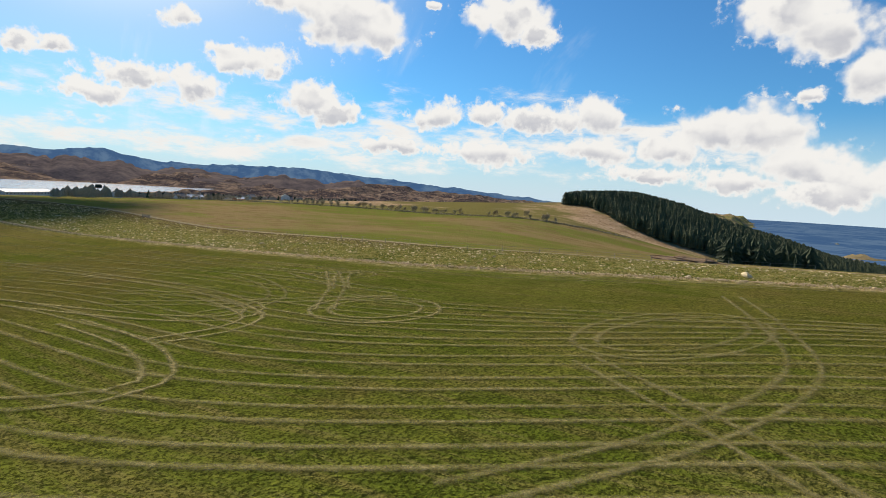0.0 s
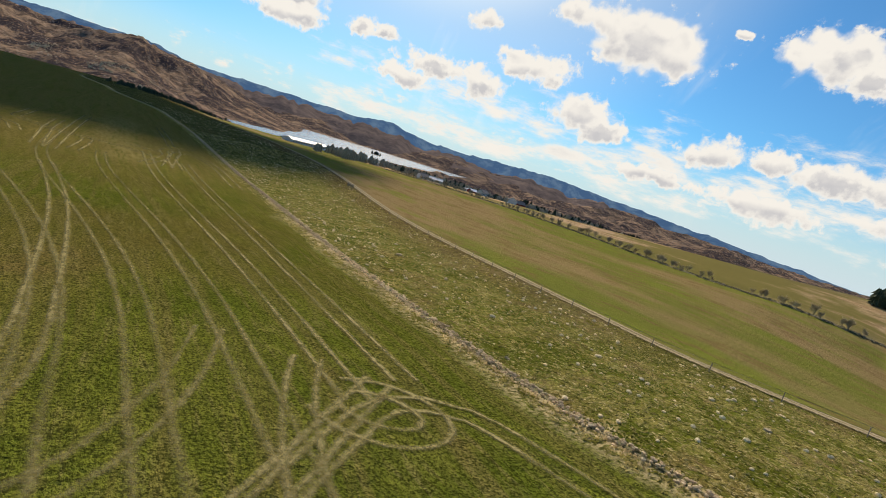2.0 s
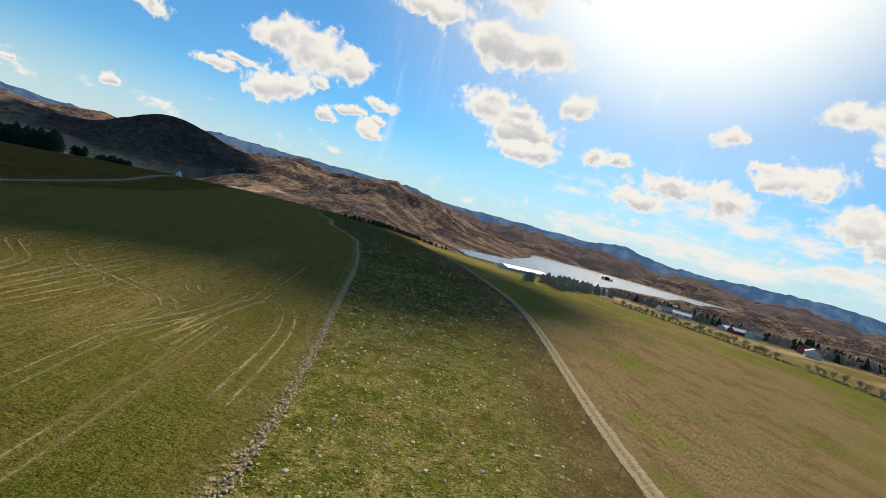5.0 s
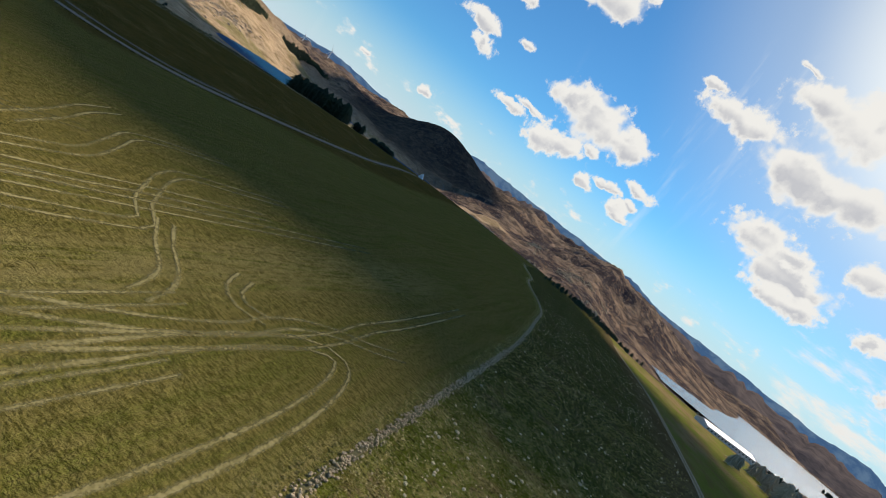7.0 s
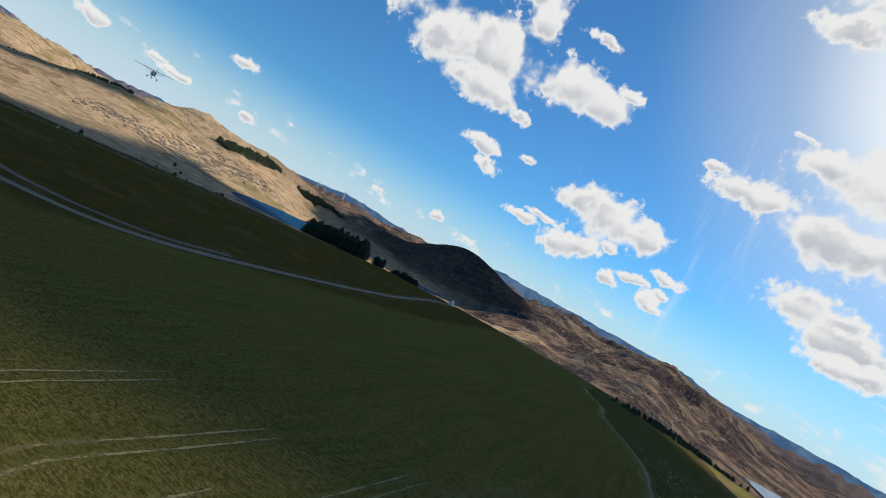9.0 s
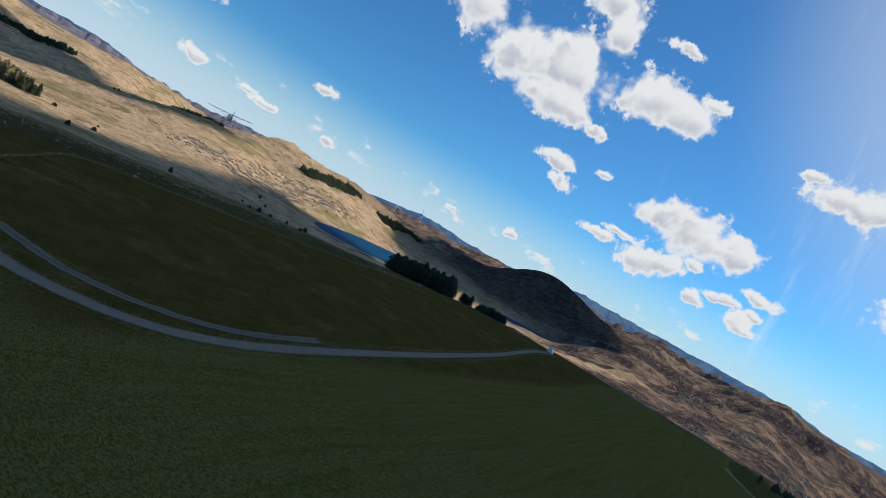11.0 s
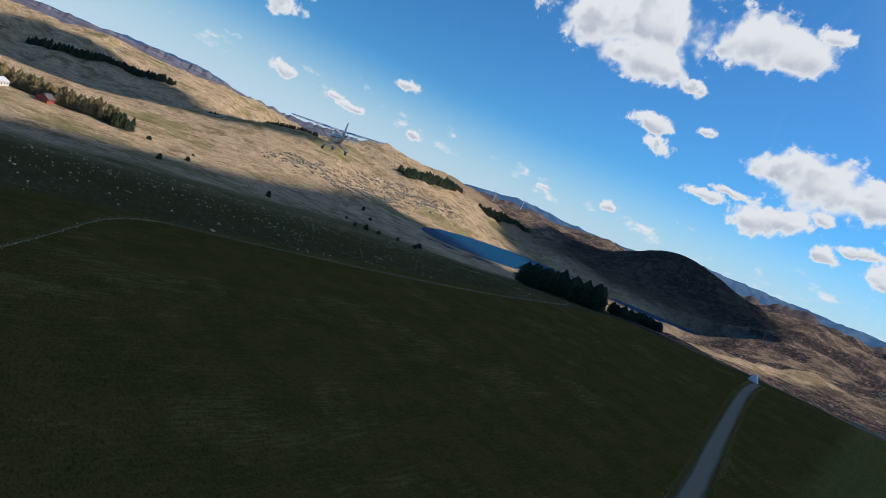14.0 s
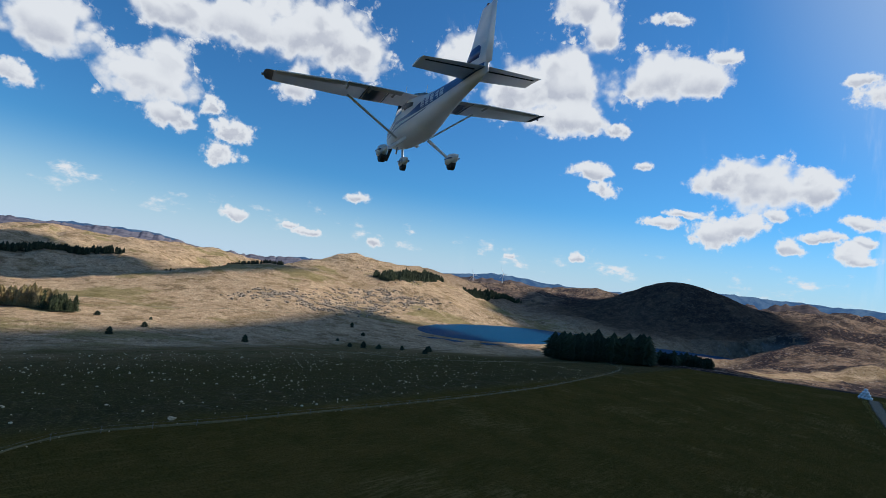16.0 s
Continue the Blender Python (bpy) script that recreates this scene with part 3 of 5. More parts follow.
BARK = simple("bark", (0.06, 0.047, 0.036), (0.14, 0.115, 0.09), 3.0, 0.9, 0.7, 0.03)
TWIG = simple("bare_twigs", (0.27, 0.220, 0.140), (0.46, 0.380, 0.250), 2.0, 0.9, 0.5, 0.02, per_object=0.2)
WRAP = simple("white_bale_wrap", (0.74, 0.76, 0.78), (0.84, 0.85, 0.86), 1.5, 0.35, 0.4, 0.03)
POST = simple("weathered_post", (0.16, 0.14, 0.115), (0.32, 0.29, 0.25), 5.0, 0.9, 0.5, 0.01)
SHEET = simple("pale_roof_sheet", (0.50, 0.51, 0.52), (0.66, 0.67, 0.68), 0.4, 0.6, 0.2, 0.02)
PLASTER = simple("pale_wall", (0.50, 0.48, 0.45), (0.64, 0.62, 0.59), 0.8, 0.8, 0.2, 0.01)
REDWOOD = simple("red_boards", (0.28, 0.055, 0.035), (0.38, 0.09, 0.06), 1.2, 0.8, 0.3, 0.01)
SLATE = simple("dark_roof", (0.06, 0.06, 0.065), (0.13, 0.125, 0.12), 1.5, 0.7, 0.4, 0.02)
GLASS = simple("window_glass", (0.02, 0.025, 0.03), (0.04, 0.045, 0.05), 1.0, 0.08, 0.0)


# ---------------------------------------------------------------- building helpers
def mesh_of(name, verts, faces, mat=None, smooth_shade=False):
    me = bpy.data.meshes.new(name)
    me.from_pydata(verts, [], faces)
    if mat:
        me.materials.append(mat)
    if smooth_shade:
        me.polygons.foreach_set("use_smooth", [True] * len(me.polygons))
    me.update()
    return me


def part(name, source, mat, parent, label=""):
    """One mesh object under a thing or a part, from a bmesh or a mesh."""
    if isinstance(source, bmesh.types.BMesh):
        me = bpy.data.meshes.new(name)
        source.to_mesh(me)
        source.free()
        me.materials.append(mat)
    else:
        me = source
    ob = new(name, me)
    ob.parent = parent
    return tagged(ob, label)


def box(bm, cx, cy, cz, sx, sy, sz, bevel=0.0):
    made = bmesh.ops.create_cube(bm, size=1.0, matrix=Matrix.LocRotScale((cx, cy, cz), None, (sx, sy, sz)))
    if bevel:
        edges = list({e for v in made["verts"] for e in v.link_edges})
        bmesh.ops.bevel(bm, geom=edges, offset=bevel, segments=2, affect="EDGES")
    return made


def axis(lo, hi, fine_lo, fine_hi, step, grow, most):
    mid = list(np.arange(fine_lo, fine_hi + 0.1, step))
    up, s = fine_hi, step
    while up < hi:
        s = min(s * grow, most)
        up += s
        mid.append(up)
    down, s = fine_lo, step
    while down > lo:
        s = min(s * grow, most)
        down -= s
        mid.insert(0, down)
    return np.array(mid)


# ---------------------------------------------------------------- ground, water, far hills
xs = axis(-4300, 1200, -620, 110, 5.0, 1.03, 17.0)
ys = axis(-2200, 4000, -260, 270, 5.0, 1.03, 20.0)
gx, gy = np.meshgrid(xs, ys)
gz = plain(gx, gy)
gz = gz + np.array([[rough(a, b) for a in xs] for b in ys])
cols, lines = len(xs), len(ys)
idx = np.arange(cols * lines).reshape(lines, cols)
quads = np.stack([idx[:-1, :-1], idx[:-1, 1:], idx[1:, 1:], idx[1:, :-1]], -1).reshape(-1, 4)
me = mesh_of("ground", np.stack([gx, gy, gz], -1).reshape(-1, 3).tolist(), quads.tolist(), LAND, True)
ground = tagged(new("ground", me), "rolling green fields, stony pasture and brown moorland hills", "ground", kind="structure")


def surface_z(x, y):
    """The height of the ground sheet itself."""
    i = min(max(int(np.searchsorted(xs, x)) - 1, 0), cols - 2)
    j = min(max(int(np.searchsorted(ys, y)) - 1, 0), lines - 2)
    u, v = (x - xs[i]) / (xs[i + 1] - xs[i]), (y - ys[j]) / (ys[j + 1] - ys[j])
    a, b, c, d = gz[j, i], gz[j, i + 1], gz[j + 1, i + 1], gz[j + 1, i]
    return float(a + (b - a) * u + (c - b) * v) if u > v else float(a + (c - d) * u + (d - a) * v)


def ring(name, inside, size, z, label, category, mat):
    """A level sheet of water over the basin where inside() holds."""
    x0, x1, y0, y1, step = size
    verts, faces, seen = [], [], {}

    def at(i, j):
        if (i, j) not in seen:
            seen[i, j] = len(verts)
            verts.append((x0 + i * step, y0 + j * step, z))
        return seen[i, j]

    for i in range(int((x1 - x0) / step)):
        for j in range(int((y1 - y0) / step)):
            if inside(x0 + (i + 0.5) * step, y0 + (j + 0.5) * step):
                faces.append((at(i, j), at(i + 1, j), at(i + 1, j + 1), at(i, j + 1)))
    return tagged(new(name, mesh_of(name, verts, faces, mat)), label, category, kind="structure")


ring("tarn", lambda x, y: tarn(x, y) > 0.8, (-1250, -560, -640, -150, 15), TARN_Z, "small dark blue moorland tarn below a straw-coloured hill", "water", BLUE_WATER)
ring("lake", lambda x, y: lake(x, y) > 0.45, (-2800, -500, -100, 2600, 30), LAKE_Z, "long silvery lake below the far hills", "water", WATER)

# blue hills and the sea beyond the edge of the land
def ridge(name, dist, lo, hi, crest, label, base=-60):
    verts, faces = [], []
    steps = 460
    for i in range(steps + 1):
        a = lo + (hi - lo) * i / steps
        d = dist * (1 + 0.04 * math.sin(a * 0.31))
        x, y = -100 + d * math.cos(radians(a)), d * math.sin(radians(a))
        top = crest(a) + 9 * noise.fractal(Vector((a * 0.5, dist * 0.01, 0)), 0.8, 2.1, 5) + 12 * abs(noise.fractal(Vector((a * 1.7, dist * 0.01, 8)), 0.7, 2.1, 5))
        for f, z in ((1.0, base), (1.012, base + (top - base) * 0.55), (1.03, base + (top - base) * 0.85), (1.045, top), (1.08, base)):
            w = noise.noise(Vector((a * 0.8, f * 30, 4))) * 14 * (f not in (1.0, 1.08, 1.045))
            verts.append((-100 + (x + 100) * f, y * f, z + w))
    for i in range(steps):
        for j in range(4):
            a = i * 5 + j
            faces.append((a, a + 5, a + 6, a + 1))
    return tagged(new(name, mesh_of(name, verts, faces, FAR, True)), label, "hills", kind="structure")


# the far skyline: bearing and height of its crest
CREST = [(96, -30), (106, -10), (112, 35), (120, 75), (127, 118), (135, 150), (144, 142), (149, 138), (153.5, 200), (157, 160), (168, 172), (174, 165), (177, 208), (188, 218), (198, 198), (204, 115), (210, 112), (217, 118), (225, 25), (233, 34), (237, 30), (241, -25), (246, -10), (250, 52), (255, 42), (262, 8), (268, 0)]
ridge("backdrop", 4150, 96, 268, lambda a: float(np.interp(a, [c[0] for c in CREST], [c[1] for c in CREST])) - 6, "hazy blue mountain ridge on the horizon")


def bluffs(name, dist, lo, hi, mat, label):
    """A rugged brown range before the blue skyline, with its own steps and gullies."""
    steps, rows_n = 620, 15
    verts, faces = [], []
    for i in range(steps + 1):
        a = lo + (hi - lo) * i / steps
        far = float(np.interp(a, [c[0] for c in CREST], [c[1] for c in CREST]))
        ends = float(smooth(lo, lo + 7, a) * smooth(hi, hi - 6, a))
        lumps = noise.fractal(Vector((a * 0.23, dist * 0.01, 3)), 0.8, 2.0, 4)
        knolls = abs(noise.fractal(Vector((a * 0.62, dist * 0.01, 11)), 0.8, 2.2, 3))
        top = 20 + (far - 20) * dist / 4340 * (0.42 + 0.30 * float(smooth(138, 166, a)) + 0.30 * lumps) - 4
        top = -40 + (top + 40) * ends
        for j in range(rows_n):
            f = j / (rows_n - 1)
            d = dist * (0.80 + 0.24 * f)
            rise_f = math.sin(min(1.0, f / 0.86) * math.pi / 2) ** 0.8 if f < 0.86 else 1 - (f - 0.86) * 5
            x, y = -100 + d * math.cos(radians(a)), d * math.sin(radians(a))
            gully = noise.fractal(Vector((x / 260, y / 260, 21)), 0.8, 2.1, 5) * 16 * f * (1 - f) * 4 * ends
            verts.append((x, y, -45 + (top + 45) * rise_f + (24 * knolls - 6) * ends * max(0.0, rise_f) ** 4 + gully))
    for i in range(steps):
        for j in range(rows_n - 1):
            v = i * rows_n + j
            faces.append((v, v + rows_n, v + rows_n + 1, v + 1))
    return tagged(new(name, mesh_of(name, verts, faces, mat, True)), label, "hills", kind="structure")


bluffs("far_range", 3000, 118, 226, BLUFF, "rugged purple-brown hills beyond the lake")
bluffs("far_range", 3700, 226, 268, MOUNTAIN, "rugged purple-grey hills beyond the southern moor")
# level sea in the same glowing haze colour as the skyline
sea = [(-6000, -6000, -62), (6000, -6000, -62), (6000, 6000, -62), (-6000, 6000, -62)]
tagged(new("sea", mesh_of("sea", sea, [(0, 1, 2, 3)], FAR)), "hazy pale blue sea backdrop reaching the horizon", "water", kind="structure")


# thin cloud sheets added towards the sun, outlined to shade west field and hills
def shade_cloud(name, outline, height):
    up = SUN_DIR * (height / SUN_DIR.z)
    mid = Vector((sum(p[0] for p in outline) / len(outline), sum(p[1] for p in outline) / len(outline), 0))
    bm = bmesh.new()
    turns, rings = 96, 10
    count = len(outline)
    grid = []
    for i in range(turns):
        u = i / turns * count
        a, b, f = outline[int(u) % count], outline[(int(u) + 1) % count], u % 1
        edge = Vector((a[0] + (b[0] - a[0]) * f, a[1] + (b[1] - a[1]) * f, 0))
        edge += Vector((noise.noise(edge / 40), noise.noise(edge / 40 + Vector((9, 9, 9))), 0)) * 9
        row = []
        for j in range(1, rings + 1):
            r = j / rings
            p = mid.lerp(edge, r)
            puff = 12 * math.sqrt(max(0, 1 - r * r)) + 4 * noise.noise(p / 50)
            row.append(bm.verts.new(p + up + Vector((0, 0, max(1, puff)))))
        grid.append(row)
    top = bm.verts.new(mid + up + Vector((0, 0, 13)))
    for i in range(turns):
        a, b = grid[i], grid[(i + 1) % turns]
        bm.faces.new((top, a[0], b[0]))
        for j in range(rings - 1):
            bm.faces.new((a[j], a[j + 1], b[j + 1], b[j]))
    me = bpy.data.meshes.new(name)
    bm.to_mesh(me)
    bm.free()
    me.materials.append(CLOUD)
    me.polygons.foreach_set("use_smooth", [True] * len(me.polygons))
    return tagged(new(name, me), "thin white cumulus sheet added high above to shade the fields", "cloud", kind="structure")


CLOUD, k = material("cloud")
thin = k.add("ShaderNodeBsdfTranslucent", Color=(0.86, 0.86, 0.87, 1))
scatter = k.add("ShaderNodeBsdfDiffuse", Color=(0.95, 0.95, 0.97, 1))
blend = k.add("ShaderNodeMixShader", Fac=0.04)
k.put(blend.inputs[1], thin.outputs[0])
k.put(blend.inputs[2], scatter.outputs[0])
k.put(k.tree.nodes.new("ShaderNodeOutputMaterial").inputs[0], blend.outputs[0])
shade_cloud("cloud", [(-178, -190), (-180, -138), (-176, -100), (-160, -60), (-146, -20), (-153, 22), (-153, 43), (-136, 61), (-146, 85), (-222, 150), (-350, 140), (-500, 80), (-620, -10), (-690, -130), (-690, -260), (-700, -450), (-640, -560), (-480, -470), (-260, -400), (-170, -310)], 4400)
shade_cloud("cloud", [(-890, -420), (-960, -260), (-1120, -200), (-1260, -260), (-1380, -420), (-1420, -640), (-1300, -760), (-1080, -740), (-930, -600)], 4400)
shade_cloud("cloud", [(-250, -760), (-311, -765), (-375, -722), (-480, -703), (-570, -704), (-650, -740), (-600, -800), (-530, -960), (-470, -1060), (-400, -1150), (-330, -1150), (-230, -1000)], 4400)


# ---------------------------------------------------------------- lane, road, wheel tracks
def ribbon(name, line, width, mat, lift, label, category, kind="", across=3, ragged=0.0, group=""):
    """A strip of ground cover along a line, lying on the land."""
    verts, faces = [], []
    for i, (x, y) in enumerate(line):
        a, b = line[max(i - 1, 0)], line[min(i + 1, len(line) - 1)]
        dx, dy = b[0] - a[0], b[1] - a[1]
        d = math.hypot(dx, dy) or 1
        nx, ny = -dy / d, dx / d
        for j in range(across + 1):
            f = j / across - 0.5
            w = width * (1 + ragged * noise.noise(Vector((x * 0.35, y * 0.35, f * 2))))
            px, py = x + nx * f * w, y + ny * f * w
            verts.append((px, py, surface_z(px, py) + lift * (1 if abs(f) < 0.45 else 0.4)))
    n_across = across + 1
    for i in range(len(line) - 1):
        for j in range(across):
            a = i * n_across + j
            faces.append((a, a + 1, a + n_across + 1, a + n_across))
    me = mesh_of(name, verts, faces, mat, True)
    tone = me.attributes.new("mid", "FLOAT", "POINT")
    tone.data.foreach_set("value", [1 - abs(2 * j / across - 1) for _ in line for j in range(n_across)])
    me.update()
    if me.polygons and me.polygons[0].normal.z < 0:
        me.flip_normals()
    return tagged(new(name, me), label, category, group, kind)


def along(f, x0, x1, step=2.0):
    count = int(abs(x1 - x0) / step)
    return [(x0 + (x1 - x0) * i / count, float(f(x0 + (x1 - x0) * i / count))) for i in range(count + 1)]


def bend(points, step=1.5):
    """A smooth line through a few points."""
    p = [points[0]] + list(points) + [points[-1]]
    line = []
    for i in range(1, len(p) - 2):
        a, b, c, d = (Vector((*q, 0)) for q in p[i - 1:i + 3])
        count = max(2, int((c - b).length / step))
        for s in range(count):
            t = s / count
            v = 0.5 * (2 * b + (c - a) * t + (2 * a - 5 * b + 4 * c - d) * t * t + (3 * b - a - 3 * c + d) * t ** 3)
            line.append((v.x, v.y))
    return line + [tuple(points[-1])]


ribbon("lane", along(lane_y, 40, -470), 2.7, DIRT_LANE, 0.12, "pale gravel farm lane between pasture and field", "lane", "structure", 8, 0.12)
ROAD = bend([(-518, -109), (-465, -104), (-386, -92), (-301, -78), (-236, -68.5), (-213, -67.5), (-200, -71.5), (-190.5, -80), (-184, -91), (-178, -108), (-172, -125)])
ribbon("road", ROAD, 5.8, TURNED_GRAVEL, 0.14, "grey gravel farm road curving between the fields", "road", "structure", 8, 0.1)
ribbon("verge_track", bend([(-249, -75.5), (-227, -73.2), (-214, -75), (-203, -81), (-195, -90), (-189.5, -104)]), 4.4, RUTTED_GRAVEL, 0.1, "older grey gravel strip beside the farm road", "track", "structure", 6, 0.4)
ribbon("moor_path", bend([(-290, -632), (-332, -607), (-354, -580), (-378, -562), (-410, -550), (-476, -524), (-540, -505)]), 2.6, DIRT_LANE, 0.35, "pale path across the straw-coloured moor", "path", "structure", 2, 0.3)

ribbon("moor_track", bend([(-335, -470), (-345, -437), (-353, -415), (-387, -330), (-393, -294), (-403, -265), (-447, -242), (-500, -236)]), 2.6, DIRT_LANE, 0.2, "worn farm track past the tarn", "track", "structure", 6, 0.3)


def field_row(y0):
    """Passes that spread apart to the west and swing north at their eastern end."""
    rise = 20 * min(1.0, max(0.0, (48 - y0) / 24))
    return lambda x: 47 + (y0 - 47) * (1 + 0.85 * float(smooth(-25, -115, x))) + rise * float(smooth(-8, 40, x))


def wheel_tracks(line, mat=None, label="pale tractor wheel marks worn across the mown field", wide=0.72, gauge=1.45):
    """The two wheel lines of one pass."""
    pair = []
    for side in (-0.5, 0.5):
        shifted = []
        for i, (x, y) in enumerate(line):
            a, b = line[max(i - 1, 0)], line[min(i + 1, len(line) - 1)]
            d = math.hypot(b[0] - a[0], b[1] - a[1]) or 1
            shifted.append((x - (b[1] - a[1]) / d * side * gauge, y + (b[0] - a[0]) / d * side * gauge))
        pair.append(shifted)
    first = ribbon("wheel_track", pair[0], wide, mat or TRACK, 0.07, label, "wheel track", "structure", 4, 0.5)
    second = ribbon("wheel_track", pair[1], wide, mat or TRACK, 0.07, label, "wheel track", "structure", 4, 0.5)
    return first, second


def circle(cx, cy, rx, ry, a0, a1, turn=0.0):
    line = []
    for i in range(41):
        a = radians(a0 + (a1 - a0) * i / 40)
        u, v = rx * math.cos(a), ry * math.sin(a)
        c, s = math.cos(radians(turn)), math.sin(radians(turn))
        line.append((cx + u * c - v * s, cy + u * s + v * c))
    return line


for y0, x0, x1 in ((46.7, -21, -124), (42.9, -19, -130), (38.5, -12, -118), (34.0, 36, -150), (30.0, 32, -104), (26.2, 34, -140), (22.0, 34, -126), (18.0, 33, -112), (14.0, 35, -96), (10.0, 34, -120), (6.0, 36, -90), (2.0, 34, -110), (-2.5, 36, -80), (-8.0, 30, -100)):
    wheel_tracks(along(field_row(y0), x0, x1, 1.5), FAINT if y0 < 40 else TRACK)
wheel_tracks(circle(-3.8, 31.3, 4.4, 3.9, 0, 360, 20))
wheel_tracks(bend([(-12, 36.5), (-16, 41), (-18.5, 44.5), (-17, 48.3), (-11, 50.3), (-3, 52), (12, 57), (30, 63)]))
wheel_tracks(bend([(-30, 24.5), (-22, 27.4), (-16, 26.8), (-12, 25.6), (-9.5, 24.2), (-8.5, 21), (-10, 17)]))
wheel_tracks(bend([(-28, 37.5), (-22, 35.6), (-18, 33.6), (-14.5, 31), (-13, 27.5), (-14, 23)]), FAINT)
wheel_tracks(circle(-18, 43.6, 2.9, 2.2, -140, 150, 40))
wheel_tracks(bend([(-21, 45), (-17, 41), (-13, 37), (-10, 33), (-7, 29)]))
wheel_tracks(bend([(-24, 42), (-19, 40), (-13, 38.5), (-6, 38)]))
wheel_tracks(bend([(-92, 25), (-60, 28.5), (-28, 29.5), (-19, 28.5), (-12, 26.5), (-11.5, 23), (-19, 20), (-40, 16), (-75, 9)]))
wheel_tracks(bend([(-24, 22), (-16, 27), (-10, 32), (-5, 36)]))
wheel_tracks(circle(17.5, 35.5, 3.8, 7.2, 0, 360, -28), FAINT)
wheel_tracks(bend([(14, 12), (20, 20), (24, 30), (23, 40), (20, 52)]), FAINT)
wheel_tracks(bend([(28, 14), (21, 21), (14, 27)]), FAINT)
wheel_tracks(bend([(-12, 5), (-5, 9), (-3, 13), (-9, 16), (-20, 17)]))
TURNS = [
    [(-112, 27), (-122, 28), (-133, 28.6), (-135.5, 26.8), (-137, 24.3), (-140.5, 20.9), (-145, 17.1), (-149.5, 14.9), (-154, 14.8), (-160, 15.2), (-172, 15.7)],
    [(-108, 24), (-131, 24.5), (-147, 25.1), (-163, 25.7), (-186, 27)],
    [(-110, 22), (-132, 21.5), (-138, 21.3), (-148, 21.6), (-160, 22)],
    [(-126, 17.5), (-134.4, 15.9), (-138.6, 13.6), (-143.2, 9.9), (-148, 6.2), (-153, 4.8), (-158, 4.6), (-168, 4.3)],
    [(-112, 42), (-129.6, 44.6), (-138.8, 46.1), (-146, 46.5), (-155.5, 46), (-168, 46.3), (-200, 46)],
    [(-112, 38), (-125, 42.1), (-133, 43.5), (-138, 43.4), (-142, 43.9), (-146.7, 45.8), (-151, 49), (-155.5, 51.5)],
    [(-112, 44), (-130, 44.5), (-140, 46.5), (-142.5, 49.5), (-137, 52), (-124, 53.5), (-100, 53)],
    [(-141, 36.5), (-137.6, 38.2), (-136.4, 40.6), (-137.6, 43)],
    [(-137.5, 27.5), (-134.2, 31.5), (-132, 35.2), (-129.7, 37.4), (-126, 39)],
    [(-130, 12), (-137.6, 6.8), (-145, 0.9), (-152, -3)],
]
for turn in TURNS:
    wheel_tracks(bend(turn), TURN, "broad pale wheel marks where the tractor turned", 0.9, 1.7)


# ---------------------------------------------------------------- stones, dry stone wall, tussocks
ICO = bmesh.new()
bmesh.ops.create_icosphere(ICO, subdivisions=1, radius=1.0)
ICO_V, ICO_F = [v.co.copy() for v in ICO.verts], [tuple(v.index for v in f.verts) for f in ICO.faces]
ICO.free()
GEM = bmesh.new()
bmesh.ops.create_icosphere(GEM, subdivisions=2, radius=1.0)
GEM_V, GEM_F = [v.co.copy() for v in GEM.verts], [tuple(v.index for v in f.verts) for f in GEM.faces]
GEM.free()
dice = random.Random(5)


def lump(rng, verts, squash=0.65, jag=0.35):
    seed = Vector((rng.uniform(0, 90), rng.uniform(0, 90), rng.uniform(0, 90)))
    sx, sy = rng.uniform(0.75, 1.3), rng.uniform(0.7, 1.1)
    made = []
    for v in verts:
        r = 1 + jag * noise.noise(v * 1.3 + seed)
        q = Vector((v.x * sx, v.y * sy, v.z * squash)) * r
        q.x, q.y = max(-sx * 0.86, min(sx * 0.86, q.x)), max(-sy * 0.86, min(sy * 0.86, q.y))
        made.append(q)
    return made


def heap_of(name, places, mat, label, category, squash=0.65, rng=dice):
    """Many stones nobody could count, as one mesh."""
    verts, faces = [], []
    shapes = [lump(rng, ICO_V, squash) for _ in range(12)]
    for x, y, z, size in places:
        base, turn, shape = len(verts), rng.uniform(0, 6.28), rng.choice(shapes)
        c, s = math.cos(turn) * size, math.sin(turn) * size
        verts.extend((x + v.x * c - v.y * s, y + v.x * s + v.y * c, z + v.z * size) for v in shape)
        faces.extend(tuple(base + i for i in f) for f in ICO_F)
    return tagged(new(name, mesh_of(name, verts, faces, mat)), label, category, kind="stuff")


def in_pasture(rng):
    x = 45 - 400 * rng.random() ** 1.15
    lo, hi = float(wall_y(x)) + 1.6, float(lane_y(x)) - 2.2
    return x, lo + (hi - lo) * rng.random()


def clumpy(x, y, rng, scale=14):
    return rng.random() < 0.25 + 0.9 * max(0, noise.noise(Vector((x / scale, y / scale, 3))))


small_stones = []
while len(small_stones) < 2800:
    x, y = in_pasture(dice)
    if clumpy(x, y, dice):
        s = 0.07 + 0.21 * dice.random() ** 2.6
        small_stones.append((x, y, surface_z(x, y) + 0.2 * s, s))
heap_of("pasture_stones", small_stones, LICHEN, "small pale stones strewn over the rough pasture", "stones")
south_stones = []
while len(south_stones) < 1800:
    x, y = dice.uniform(-440, -190), dice.uniform(-330, -194)
    if clumpy(x, y, dice, 25):
        s = 0.1 + 0.28 * dice.random() ** 3
        south_stones.append((x, y, surface_z(x, y) + 0.2 * s, s))
heap_of("moor_stones", south_stones, LICHEN, "pale stones strewn over the dark moor pasture", "stones")
crag_stones = []
